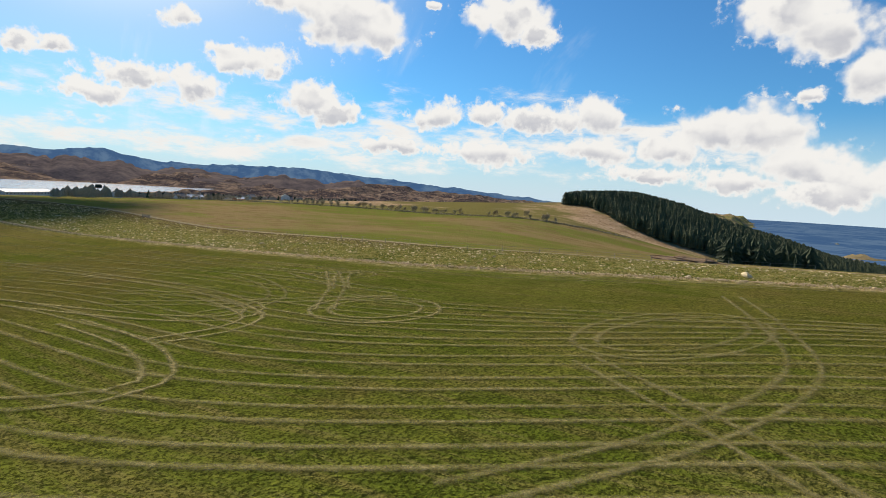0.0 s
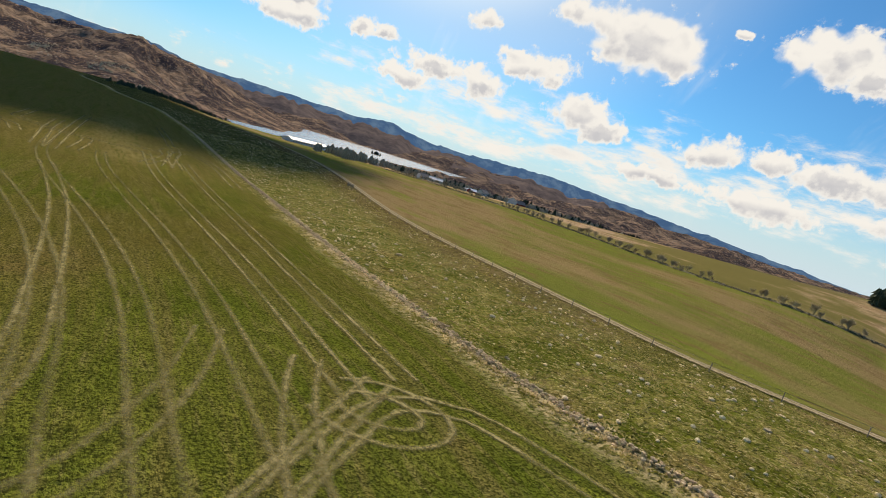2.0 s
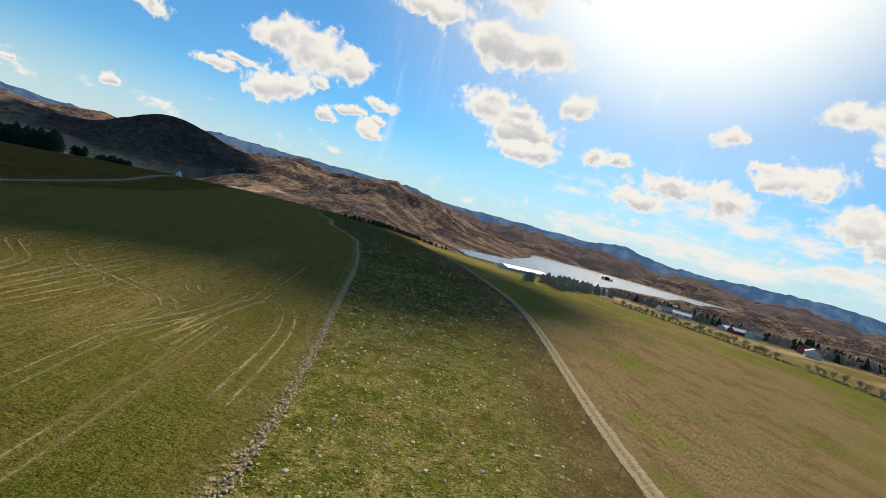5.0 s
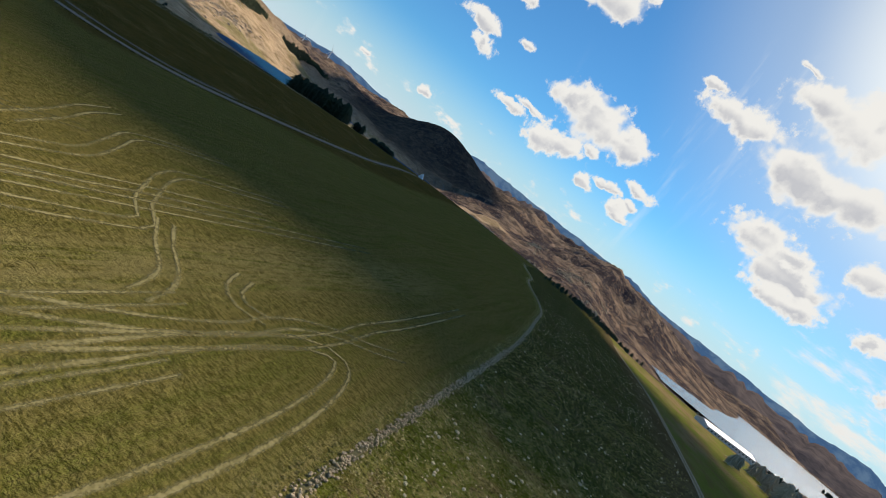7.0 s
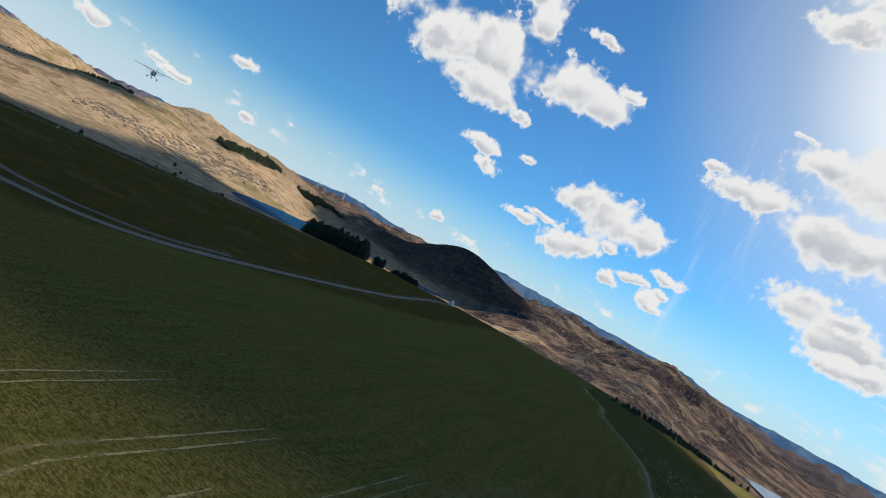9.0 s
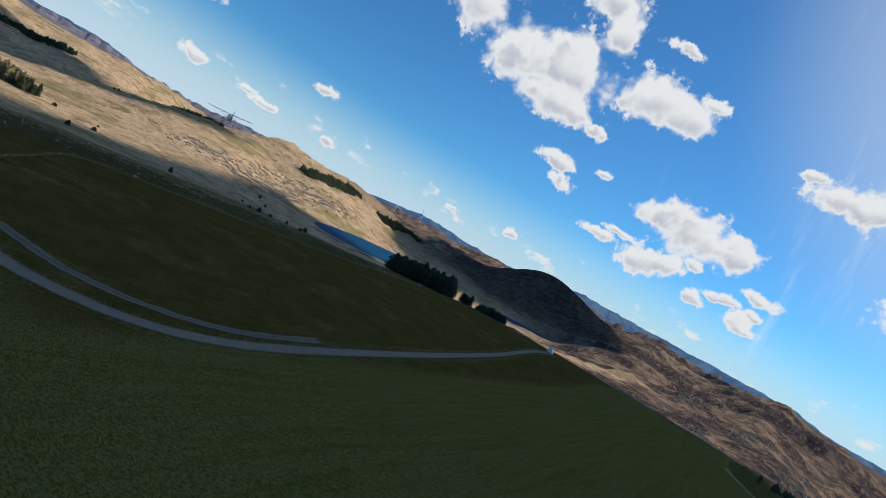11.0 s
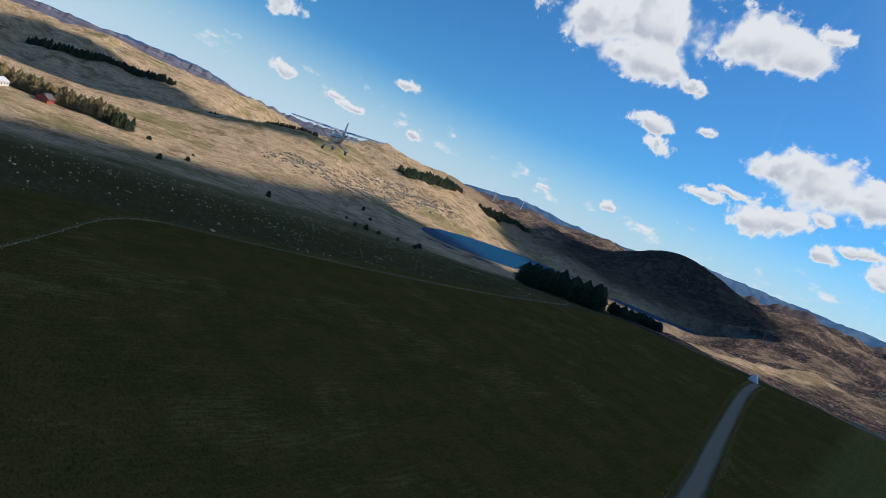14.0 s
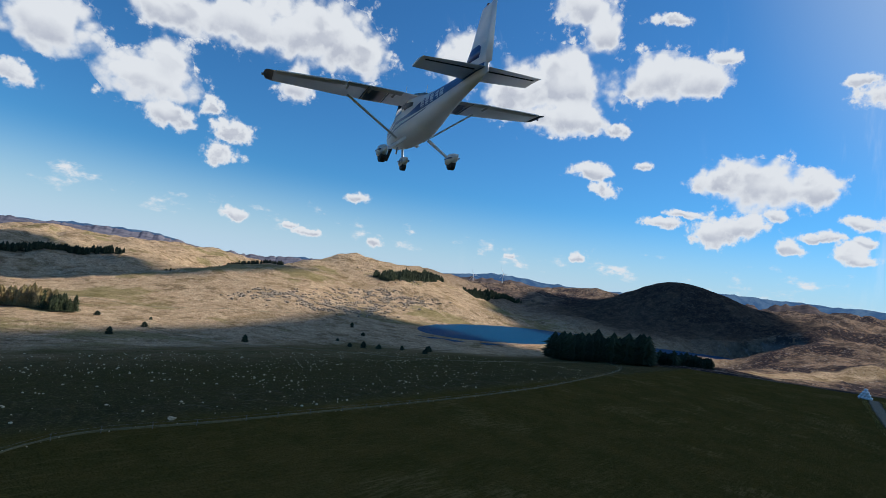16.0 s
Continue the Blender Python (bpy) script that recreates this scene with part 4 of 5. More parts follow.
while len(crag_stones) < 2600:
    cx, cy, spread = dice.choice(((-510, -595, 24), (-545, -556, 26), (-595, -566, 22), (-682, -640, 28), (-735, -612, 26), (-800, -720, 30), (-640, -600, 40)))
    x, y = cx + dice.gauss(0, spread), cy + dice.gauss(0, spread * 0.45)
    if noise.noise(Vector((x / 14, y / 10, 8))) > 0.0:
        s = 0.5 + 2.0 * dice.random() ** 2.5
        crag_stones.append((x, y, surface_z(x, y) + 0.1 * s, s))
heap_of("outcrop_stones", crag_stones, CRAG, "grey rock outcrops on the straw-coloured hillside", "rocks", 0.8)

BOULDERS = [mesh_of("boulder", lump(dice, GEM_V, 0.62, 0.75), GEM_F, LICHEN) for _ in range(7)]
made = 0
while made < 160:
    x, y = in_pasture(dice)
    if x < -230 or not clumpy(x, y, dice, 20):
        continue
    size = 0.15 + 0.22 * dice.random() ** 2.6
    ob = tagged(new("boulder", dice.choice(BOULDERS)), "pale lichen-covered boulder lying in the rough pasture", "boulder", "boulders in the stony pasture")
    ob.matrix_world = Matrix.LocRotScale((x, y, surface_z(x, y) + 0.25 * size), Euler((0, 0, dice.uniform(0, 6.28))), (size * 1.25, size * 0.85, size * 0.7))
    made += 1
for x, y, size in ((-58.5, 66, 0.5), (-76, 61.5, 0.45), (-121, 61.8, 0.4), (-125, 64, 0.34), (21, 70, 0.95), (-251, -193.5, 0.85), (-110, 68, 0.45)):
    ob = tagged(new("boulder", BOULDERS[made % 7]), "large pale boulder sunk in rough grass", "boulder", "boulders in the stony pasture")
    ob.matrix_world = Matrix.LocRotScale((x, y, surface_z(x, y) + 0.3 * size), Euler((0, 0, x)), (size, size * 0.7, size * 0.6))
    made += 1

# the dry stone wall: an earth core, single stones where the camera passes, the rest in one mesh
WALL_LINE = along(wall_y, 60, -478, 2.0)
core_v, core_f = [], []
for i, (x, y) in enumerate(WALL_LINE):
    z = surface_z(x, y)
    for dy, h in ((-0.5, -0.2), (-0.2, 0.06), (0.2, 0.06), (0.5, -0.2)):
        core_v.append((x, y + dy, z + h + 0.08 * noise.noise(Vector((x, dy, 2)))))
    if i:
        a = (i - 1) * 4
        core_f.extend((a + j, a + j + 1, a + j + 5, a + j + 4) for j in range(3))
wall_thing = tagged(new("dry_stone_wall", mesh_of("dry_stone_wall", core_v, core_f, TURF)), "low tumbledown dry stone wall along the green field", "stone wall")
near_stones, far_stones = [], []
for i in range(len(WALL_LINE) - 1):
    (x0, y0), (x1, y1) = WALL_LINE[i], WALL_LINE[i + 1]
    low = 0.75 + 0.45 * noise.noise(Vector((x0 / 9, 1, 1)))
    near_one = -56 < x0 < -34
    for c in range(26 if x0 > -200 else 14):
        t, side = dice.random(), dice.uniform(-1, 1)
        x, y = x0 + (x1 - x0) * t, y0 + (y1 - y0) * t
        s = dice.uniform(0.07, 0.18)
        h = (1 - abs(side) ** 1.6) * 0.2 * low + dice.uniform(-0.03, 0.1)
        at = (x, y + side * (0.5 + 0.3 * dice.random() ** 4), surface_z(x, y) + h, s)
        (near_stones if near_one and len(near_stones) < 285 else far_stones).append(at)
WALL_STONES = [mesh_of("stone", lump(dice, ICO_V, 0.72, 0.4), ICO_F, STONE) for _ in range(9)]
for x, y, z, s in near_stones:
    ob = new("stone", dice.choice(WALL_STONES))
    ob.parent = wall_thing
    ob.matrix_basis = Matrix.LocRotScale((x, y, z), Euler((dice.uniform(-0.4, 0.4), dice.uniform(-0.4, 0.4), dice.uniform(0, 6.28))), (s, s, s))
rest = heap_of("wall_stones", far_stones, STONE, "", "", 0.72)
rest.parent = wall_thing

# a lower wall of turf and stones on the south side of the far field
SOUTH_WALL = bend([(-175, -118), (-208, -162), (-231, -189), (-262, -189), (-330, -187), (-395, -191), (-470, -205), (-520, -240)], 2.0)
sv, sf = [], []
for i, (x, y) in enumerate(SOUTH_WALL):
    z = surface_z(x, y)
    for d, h in ((-0.5, -0.2), (-0.15, 0.2), (0.15, 0.2), (0.5, -0.2)):
        sv.append((x + d * 0.3, y + d, z + h + 0.12 * noise.noise(Vector((x / 2, y / 2, d)))))
    if i:
        a = (i - 1) * 4
        sf.extend((a + j, a + j + 1, a + j + 5, a + j + 4) for j in range(3))
bank = tagged(new("field_bank", mesh_of("field_bank", sv, sf, TURF)), "low straw-coloured turf and stone bank edging the far field", "field bank")
heap_of("bank_stones", [(x + dice.uniform(-0.6, 0.6), y + dice.uniform(-0.8, 0.8), surface_z(x, y) + 0.12, dice.uniform(0.06, 0.16)) for x, y in SOUTH_WALL], STONE, "", "", 0.7).parent = bank


def tussocks(name, places, mat, label):
    """Grass tufts of bent blades."""
    verts, faces = [], []
    for x, y, size in places:
        z = surface_z(x, y)
        for b in range(7):
            a, r = dice.uniform(0, 6.28), size * dice.uniform(0.5, 1.0)
            dx, dy = math.cos(a), math.sin(a)
            i = len(verts)
            w = 0.09 * size
            verts += [(x - dy * w, y + dx * w, z - 0.03), (x + dy * w, y - dx * w, z - 0.03), (x + dx * r * 0.55, y + dy * r * 0.55, z + size * dice.uniform(0.3, 0.6)), (x + dx * r * 1.1, y + dy * r * 1.1, z + size * 0.15)]
            faces += [(i, i + 1, i + 2), (i + 1, i + 3, i + 2)]
    return tagged(new(name, mesh_of(name, verts, faces, mat)), label, "grass", kind="stuff")


def dry_grass(name, low, high):
    """Thin blades that let some light through."""
    m, k = material(name)
    tone = k.mix(k.ramp(k.noise(place(k), 0.8, 4, 0.6), 0.35, 0.65), low, high)
    blade_a, blade_b = k.add("ShaderNodeBsdfDiffuse", Color=tone), k.add("ShaderNodeBsdfTranslucent", Color=tone)
    blend = k.add("ShaderNodeMixShader", Fac=0.5)
    k.put(blend.inputs[1], blade_a.outputs[0])
    k.put(blend.inputs[2], blade_b.outputs[0])
    k.put(k.tree.nodes.new("ShaderNodeOutputMaterial").inputs[0], blend.outputs[0])
    return m


TUFT = dry_grass("dry_grass", (0.24, 0.22, 0.05), (0.55, 0.45, 0.20))
BLEACHED = dry_grass("bleached_grass", (0.50, 0.39, 0.20), (0.82, 0.68, 0.42))
spots = []
while len(spots) < 26000:
    x, y = in_pasture(dice)
    if x > -230 and clumpy(x, y, dice, 8):
        spots.append((x, y, dice.uniform(0.09, 0.25)))
tussocks("tussocks", spots, TUFT, "dry straw-coloured tussocks in the rough pasture")
tussocks("wall_grass", [(x + dice.uniform(-1, 1), y + dice.choice((-1.5, -1.2, -0.9, 1)) * dice.uniform(0.45, 1.7), dice.uniform(0.12, 0.28)) for x, y in WALL_LINE for _ in range(40 if x > -80 else 18)], TUFT, "long dry grass along the foot of the wall")
tussocks("bleached_grass", [(x + dice.uniform(-1, 1), y - 0.35 + dice.gauss(0, 0.55), dice.uniform(0.16, 0.34)) for x, y in WALL_LINE if x > -110 for _ in range(int(46 * float(smooth(-110, -60, x)) * (0.65 + 0.7 * noise.noise(Vector((x / 7, 4, 2))))))], BLEACHED, "bleached long grass growing over the wall stones")
tussocks("road_verge", [(x + dice.uniform(-1.5, 1.5), y + side * dice.uniform(2.7, 4.0) + dice.uniform(-0.5, 0.5), dice.uniform(0.08, 0.2)) for x, y in ROAD for side in (-1, 1) for _ in range(9)], TUFT, "rough dry grass along the edges of the gravel road")


# ---------------------------------------------------------------- trees
def spruce_shape(rng, height, wide, tiers, spikes, blunt=1.5):
    """Verts and faces of a conifer's crown: drooping, jagged whorls."""
    verts, faces = [], []
    for k in range(tiers):
        f = k / tiers
        z0 = height * (0.08 + 0.86 * f)
        r = wide * (1 - f ** blunt) ** 0.9 * rng.uniform(0.85, 1.15) + 0.12
        top = z0 + height / tiers * 1.5
        tip = len(verts)
        lean = Vector((rng.uniform(-0.1, 0.1), rng.uniform(-0.1, 0.1), 0)) * wide
        verts.append((lean.x * 0.4, lean.y * 0.4, min(top, height * 1.02)))
        for s in range(spikes * 2):
            a = 6.2832 * s / (spikes * 2) + rng.uniform(-0.12, 0.12)
            rr = r * (rng.uniform(0.85, 1.2) if s % 2 == 0 else rng.uniform(0.42, 0.62))
            verts.append((lean.x + rr * math.cos(a), lean.y + rr * math.sin(a), z0 - (0.25 if s % 2 == 0 else -0.1) * height / tiers))
        for s in range(spikes * 2):
            faces.append((tip, tip + 1 + s, tip + 1 + (s + 1) % (spikes * 2)))
    return verts, faces


def trunk_mesh(height, radius, mat=None, sides=6):
    bm = bmesh.new()
    bmesh.ops.create_cone(bm, cap_ends=True, segments=sides, radius1=radius, radius2=radius * 0.25, depth=height, matrix=Matrix.Translation((0, 0, height / 2)))
    me = bpy.data.meshes.new("trunk")
    bm.to_mesh(me)
    bm.free()
    me.materials.append(mat or BARK)
    return me


def conifer(rng, height, wide, mat, label, group, tiers=11, spikes=8, blunt=1.5):
    tree = tagged(new("conifer"), label, "tree", group)
    part("trunk", trunk_mesh(height * 0.9, height * 0.016), None, tree)
    v, f = spruce_shape(rng, height, wide, tiers, spikes, blunt)
    part("crown", mesh_of("crown", v, f, mat), None, tree)
    return tree


def plant(models, places, rng, lo=0.8, hi=1.15):
    """Sets copies of the models, the first ones themselves, at the places."""
    used = set()
    for x, y in places:
        m = rng.choice(models)
        s = rng.uniform(lo, hi)
        at = Matrix.LocRotScale((x, y, surface_z(x, y) - 0.1), Euler((0, 0, rng.uniform(0, 6.28))), (1, 1, 1))
        ob = m if m not in used else copy_thing(m, at)
        used.add(m)
        ob.matrix_basis = at @ Matrix.Diagonal((s, s, s * rng.uniform(0.92, 1.1), 1))


wood = random.Random(11)
grove = [conifer(wood, h, w, NEEDLES, "dark green spruce in the grove by the tarn", "spruces of the grove", 13, 9, 3.0) for h, w in ((12, 4.6), (13, 5.0), (11.5, 4.8), (12, 4.4))]
spots = []
for i in range(120):
    t, d = wood.random(), wood.uniform(-10, 14)
    spots.append((-505 - 26 * t - 0.92 * d + wood.uniform(-2, 2), -263 + 50 * t - 0.4 * d + wood.uniform(-2, 2)))
plant(grove, spots, wood, 1.05, 1.5)
spots = []
for i in range(60):
    t, d = wood.random(), wood.uniform(-8, 12)
    spots.append((-628 - 12 * t - 0.92 * d, -234 + 28 * t - 0.4 * d))
for i in range(6):
    spots.append((-560 + wood.uniform(-6, 6), -212 + wood.uniform(-6, 6)))
low_grove = [conifer(wood, h, w, NEEDLES, "low dark spruce beside the tarn grove", "spruces of the grove", 12, 9, 3.0) for h, w in ((8.5, 3.9), (9.5, 4.2), (8, 3.8))]
plant(low_grove, spots, wood, 0.85, 1.2)

row = [conifer(wood, h, w, LARCH, "yellow-brown larch in a shelter belt", "trees of the shelter belt", 15, 13, 3.0) for h, w in ((9, 2.3), (10.5, 2.5), (9.8, 2.2))]
row2 = [conifer(wood, h, w, PINE, "green spruce at the end of a shelter belt", "trees of the shelter belt", 15, 11, 2.0) for h, w in ((11, 3.0), (9.5, 2.8))]
spots = [(-226 - 84 * t + wood.uniform(-4, 4), -590 + 66 * t + wood.uniform(-6, 6)) for t in (wood.random() ** 0.8 * 0.92 for _ in range(170))]
plant(row, spots, wood, 0.95, 1.5)
plant(row2, [(-306 + wood.uniform(-10, 10), -525 + wood.uniform(-6, 6)) for _ in range(18)], wood, 0.9, 1.3)
scrub = [conifer(wood, h, w, NEEDLES, "small dark juniper on the moor above the tarn", "junipers on the moor", 9, 10, 3.2) for h, w in ((3.8, 1.9), (3.0, 1.9))]
plant(scrub, [(-327, -517), (-310, -430), (-338, -459), (-353, -492), (-373, -396), (-447, -402), (-435, -373), (-433, -357), (-446, -335), (-435, -305), (-504, -458), (-487, -422), (-440, -350), (-452, -318)], wood, 0.7, 1.3)


def woods(name, places, mat, label, high, wide, rng, tiers=6, spikes=6, blunt=1.5):
    """A far wood as one mesh of many conifers."""
    shapes = [spruce_shape(rng, high, wide, tiers, spikes, blunt) for _ in range(6)]
    verts, faces = [], []
    for x, y in places:
        v, f = rng.choice(shapes)
        s, base, z = rng.uniform(0.75, 1.2), len(verts), surface_z(x, y)
        c, d = math.cos(x * 7) * s, math.sin(x * 7) * s
        verts.extend((x + p[0] * c - p[1] * d, y + p[0] * d + p[1] * c, z + p[2] * s) for p in v)
        faces.extend(tuple(base + i for i in q) for q in f)
    return tagged(new(name, mesh_of(name, verts, faces, mat)), label, "forest", kind="stuff")


def inside_forest(x, y):
    """The spruce plantation on the hill to the north-east."""
    edge = 272 + 30 * float(smooth(-20, -75, x)) - 30 * float(smooth(5, 45, x))
    clearing = math.hypot((x + 38) / 16, (y - 318) / 10) < 1
    return -78 < x < 150 and edge < y < edge + 200 - 0.5 * max(0, x) and not clearing


spots = []
while len(spots) < 13000:
    x, y = wood.uniform(-80, 150), wood.uniform(230, 520)
    if inside_forest(x, y):
        spots.append((x, y))
woods("spruce_plantation", spots, PINE, "dense dark green spruce plantation on a low hill", 6.6, 1.9, wood, 6, 7, 4.5)
woods("corner_wood", [(26 + wood.uniform(-13, 13), 205 + wood.uniform(-14, 14)) for _ in range(60)], NEEDLES, "dark dense conifers at the corner of the plantation", 8, 3.0, wood, 6, 7, 3.0)
shore = []
for i in range(330):
    t = wood.random()
    shore.append((-690 + 270 * t + wood.uniform(-14, 14), 215 + 330 * t + wood.uniform(-22, 22)))
woods("islet_trees", [(-1480 + wood.gauss(0, 9), 720 + wood.gauss(0, 6)) for _ in range(30)], NEEDLES, "dark trees on a small islet in the lake", 8, 3, wood, 5, 6)
woods("shore_trees", [(x + wood.uniform(-16, 16), y + wood.uniform(-16, 16)) for x, y in shore], TWIG, "bare brown trees along the near lake shore", 8.5, 3.4, wood, 5, 7, 3.2)
woods("shore_wood", [p for i, p in enumerate(shore[:190]) if noise.noise(Vector((p[0] / 30, p[1] / 30, 0))) > -0.25], NEEDLES, "dark trees along the near lake shore", 10, 3.4, wood, 5, 6)
woods("lake_plantation", [(-640 + 150 * t + wood.uniform(-8, 8), 600 + 120 * t + wood.uniform(-14, 14)) for t in (wood.random() for _ in range(230))], NEEDLES, "straight-edged dark spruce plantation beside the lake", 13, 3.4, wood, 5, 6)
woods("hill_plantation", [(-735 - 190 * t + wood.uniform(-7, 7), -690 - 62 * t + wood.uniform(-12, 12)) for t in (wood.random() for _ in range(460))], PINE, "dark plantation along the crest of the straw-coloured hill", 9.5, 3.1, wood, 6, 6, 2.0)
woods("hill_plantation", [(-1010 - 130 * t + wood.uniform(-7, 7), -745 + 30 * t + wood.uniform(-12, 12)) for t in (wood.random() for _ in range(280))], NEEDLES, "dark plantation on the far slope beyond the tarn", 9, 3.1, wood, 6, 6, 2.0)
woods("south_plantation", [(-300 - 190 * t + wood.uniform(-9, 9), -1000 - 40 * t + wood.uniform(-14, 14)) for t in (wood.random() for _ in range(220))], NEEDLES, "dark plantation strip on the southern hillside", 10, 3.2, wood, 6, 6, 2.0)
woods("south_plantation", [(-480 - 150 * t + wood.uniform(-7, 7), -815 + 22 * t + wood.uniform(-8, 8)) for t in (wood.random() for _ in range(150))], NEEDLES, "dark plantation strip below the southern ridge", 6, 2.2, wood, 6, 6, 2.0)
scrubs = [(-505 - 60 * t + wood.uniform(-10, 10), 40 + 70 * t + wood.uniform(-22, 22)) for t in (wood.random() for _ in range(120))]
woods("moor_scrub", scrubs, NEEDLES, "dark scrub and young trees at the edge of the moor", 3.6, 1.6, wood, 4, 6)
bushes = []
while len(bushes) < 1100:
    x, y = wood.uniform(-1000, -530), wood.uniform(-70, 260)
    if noise.noise(Vector((x / 60, y / 40, 2))) > 0.12 and farmed(x, y) < 0.05 and lake(x, y) < 0.01:
        bushes.append((x, y))
woods("moor_bushes", bushes, TWIG, "bare brown bushes scattered over the moor", 1.7, 1.3, wood, 3, 6, 4.0)
woods("farm_trees", [(-330 - 120 * t + wood.uniform(-9, 9), 150 + 90 * t + wood.uniform(-16, 16)) for t in (wood.random() for _ in range(40))], TWIG, "bare brown trees round the lakeside farm", 7, 2.8, wood, 5, 7, 3.2)


# bare trees of the hedge
def bare_tree(rng, height):
    verts, faces = [], []

    def limb(a, b, r0, r1):
        d = (b - a).normalized()
        u = d.orthogonal().normalized()
        w = d.cross(u)
        i = len(verts)
        for p, r in ((a, r0), (b, r1)):
            verts.extend((p + (u * math.cos(t) + w * math.sin(t)) * r)[:] for t in (0, 2.09, 4.19))
        faces.extend((i + j, i + (j + 1) % 3, i + 3 + (j + 1) % 3, i + 3 + j) for j in range(3))

    def grow(a, d, length, r, depth):
        b = a + d * length
        limb(a, b, r, r * 0.6)
        if depth == 0:
            return
        for _ in range(5):
            e = (d + Vector((rng.uniform(-1, 1), rng.uniform(-1, 1), rng.uniform(-0.2, 0.75))) * 0.8).normalized()
            grow(a + d * length * rng.uniform(0.4, 1.0), e, length * rng.uniform(0.55, 0.85), max(r * 0.55, 0.016), depth - 1)

    for i in range(6):
        a = i * 1.05 + rng.uniform(-0.3, 0.3)
        lean = rng.uniform(0.15, 0.65)
        grow(Vector((0, 0, height * rng.uniform(0.02, 0.16))), Vector((lean * math.cos(a), lean * math.sin(a), 1)).normalized(), height * rng.uniform(0.34, 0.46), height * 0.011, 3)
    return verts, faces


bare = []
for h in (5.5, 6.5, 7.5, 6.0):
    tree = tagged(new("bare_tree"), "leafless grey-brown tree in a field hedge", "tree", "bare trees of the hedge")
    v, f = bare_tree(wood, h)
    part("trunk", trunk_mesh(h * 0.35, h * 0.021), None, tree)
    part("twig_crown", mesh_of("twig_crown", v, f, TWIG), None, tree, "fine leafless twigs")
    bare.append(tree)
spots = []
for i in range(120):
    x = -330 + 290 * (i / 120) + wood.uniform(-2.5, 2.5)
    if noise.noise(Vector((x / 22, 5, 5))) > -0.35:
        spots.append((x, float(hedge_y(x)) + wood.uniform(-1.5, 1.5)))
plant(bare, spots, wood, 0.26, 0.56)
bank_line = along(hedge_y, -20, -340, 2.0)
ribbon("hedge_bank", bank_line, 2.6, TURF, 0.3, "low dark turf bank under the bare hedge trees", "field bank", "structure", 4, 0.4)
tussocks("hedge_undergrowth", [(x + wood.uniform(-1, 1), y + wood.uniform(-1.2, 1.2), wood.uniform(0.5, 1.1)) for x, y in bank_line for _ in range(7)], TWIG, "brown undergrowth along the hedge bank")


# ---------------------------------------------------------------- fences
def fence(line, every, label, high=1.15):
    """Posts with two wires."""
    thing = tagged(new("fence"), label, "fence")
    post = bmesh.new()
    bmesh.ops.create_cone(post, cap_ends=True, segments=6, radius1=0.05, radius2=0.04, depth=high + 0.3, matrix=Matrix.Translation((0, 0, high / 2 - 0.15)))
    me = bpy.data.meshes.new("post")
    post.to_mesh(me)
    post.free()
    me.materials.append(POST)
    walked, tops = every, []
    for i, (x, y) in enumerate(line):
        walked += math.hypot(x - line[i - 1][0], y - line[i - 1][1]) if i else 0
        if walked >= every:
            walked = 0
            ob = new("post", me)
            ob.parent = thing
            ob.matrix_basis = pose(x, y, surface_z(x, y), wood.uniform(-4, 4), wood.uniform(-4, 4), wood.uniform(0, 90))
            tops.append(Vector((x, y, surface_z(x, y))))
    for h in (0.55, 1.0):
        verts, faces = [], []
        for i, p in enumerate(tops):
            verts += [(p.x, p.y, p.z + h - 0.012), (p.x, p.y, p.z + h + 0.012), (p.x + 0.012, p.y + 0.012, p.z + h)]
            if i:
                a = (i - 1) * 3
                faces += [(a + j, a + (j + 1) % 3, a + 3 + (j + 1) % 3, a + 3 + j) for j in range(3)]
        part("wire", mesh_of("wire", verts, faces, POST), None, thing)
    return thing


fence([(x, y - 2.1) for x, y in along(lane_y, 30, -200, 1.0)], 6.0, "weathered post and wire fence along the farm lane", 0.95)
fence([(x + 0.5, y - 3.3) for x, y in bend([(-330, -83), (-301, -78), (-236, -68.5), (-216, -67.5)], 1.0)], 4.0, "weathered post and wire fence along the gravel road")
fence([(x, y + 0.9) for x, y in SOUTH_WALL], 6.0, "thin post and wire fence on the field bank")
fence(bend([(-512, -106), (-520, -70), (-512, -30), (-490, 0), (-476, 16)], 1.0), 6.0, "thin post and wire fence across the field edge")


# ---------------------------------------------------------------- bales, farms, turbines
def bale_mesh():
    bm = bmesh.new()
    bmesh.ops.create_cone(bm, cap_ends=True, segments=20, radius1=0.66, radius2=0.66, depth=1.22, matrix=pose(0, 0, 0, 90))
    rims = [e for e in bm.edges if len(e.link_faces) == 2 and any(len(f.verts) > 4 for f in e.link_faces)]
    bmesh.ops.bevel(bm, geom=rims, offset=0.12, segments=2, affect="EDGES")
    for v in bm.verts:
        v.co += v.co.normalized() * 0.03 * noise.noise(v.co * 3)
    me = bpy.data.meshes.new("bale")
    bm.to_mesh(me)
    bm.free()
    me.materials.append(WRAP)
    me.polygons.foreach_set("use_smooth", [True] * len(me.polygons))
    return me


BALE = bale_mesh()
for level, count in ((0, 4), (1, 3), (2, 2), (3, 1)):
    for i in range(count):
        for depth in range(2 if level < 3 else 1):
            ob = tagged(new("bale", BALE), "white plastic-wrapped round bale in a stacked pyramid", "bale", "stacked bales")
            u, w = (i - (count - 1) / 2) * 1.34, depth * 1.26
            ob.matrix_world = pose(-521 + u * 0.3 + w, -112 + u * 0.95, surface_z(-521, -112) + 0.62 + level * 1.15, 0, 0, 72)


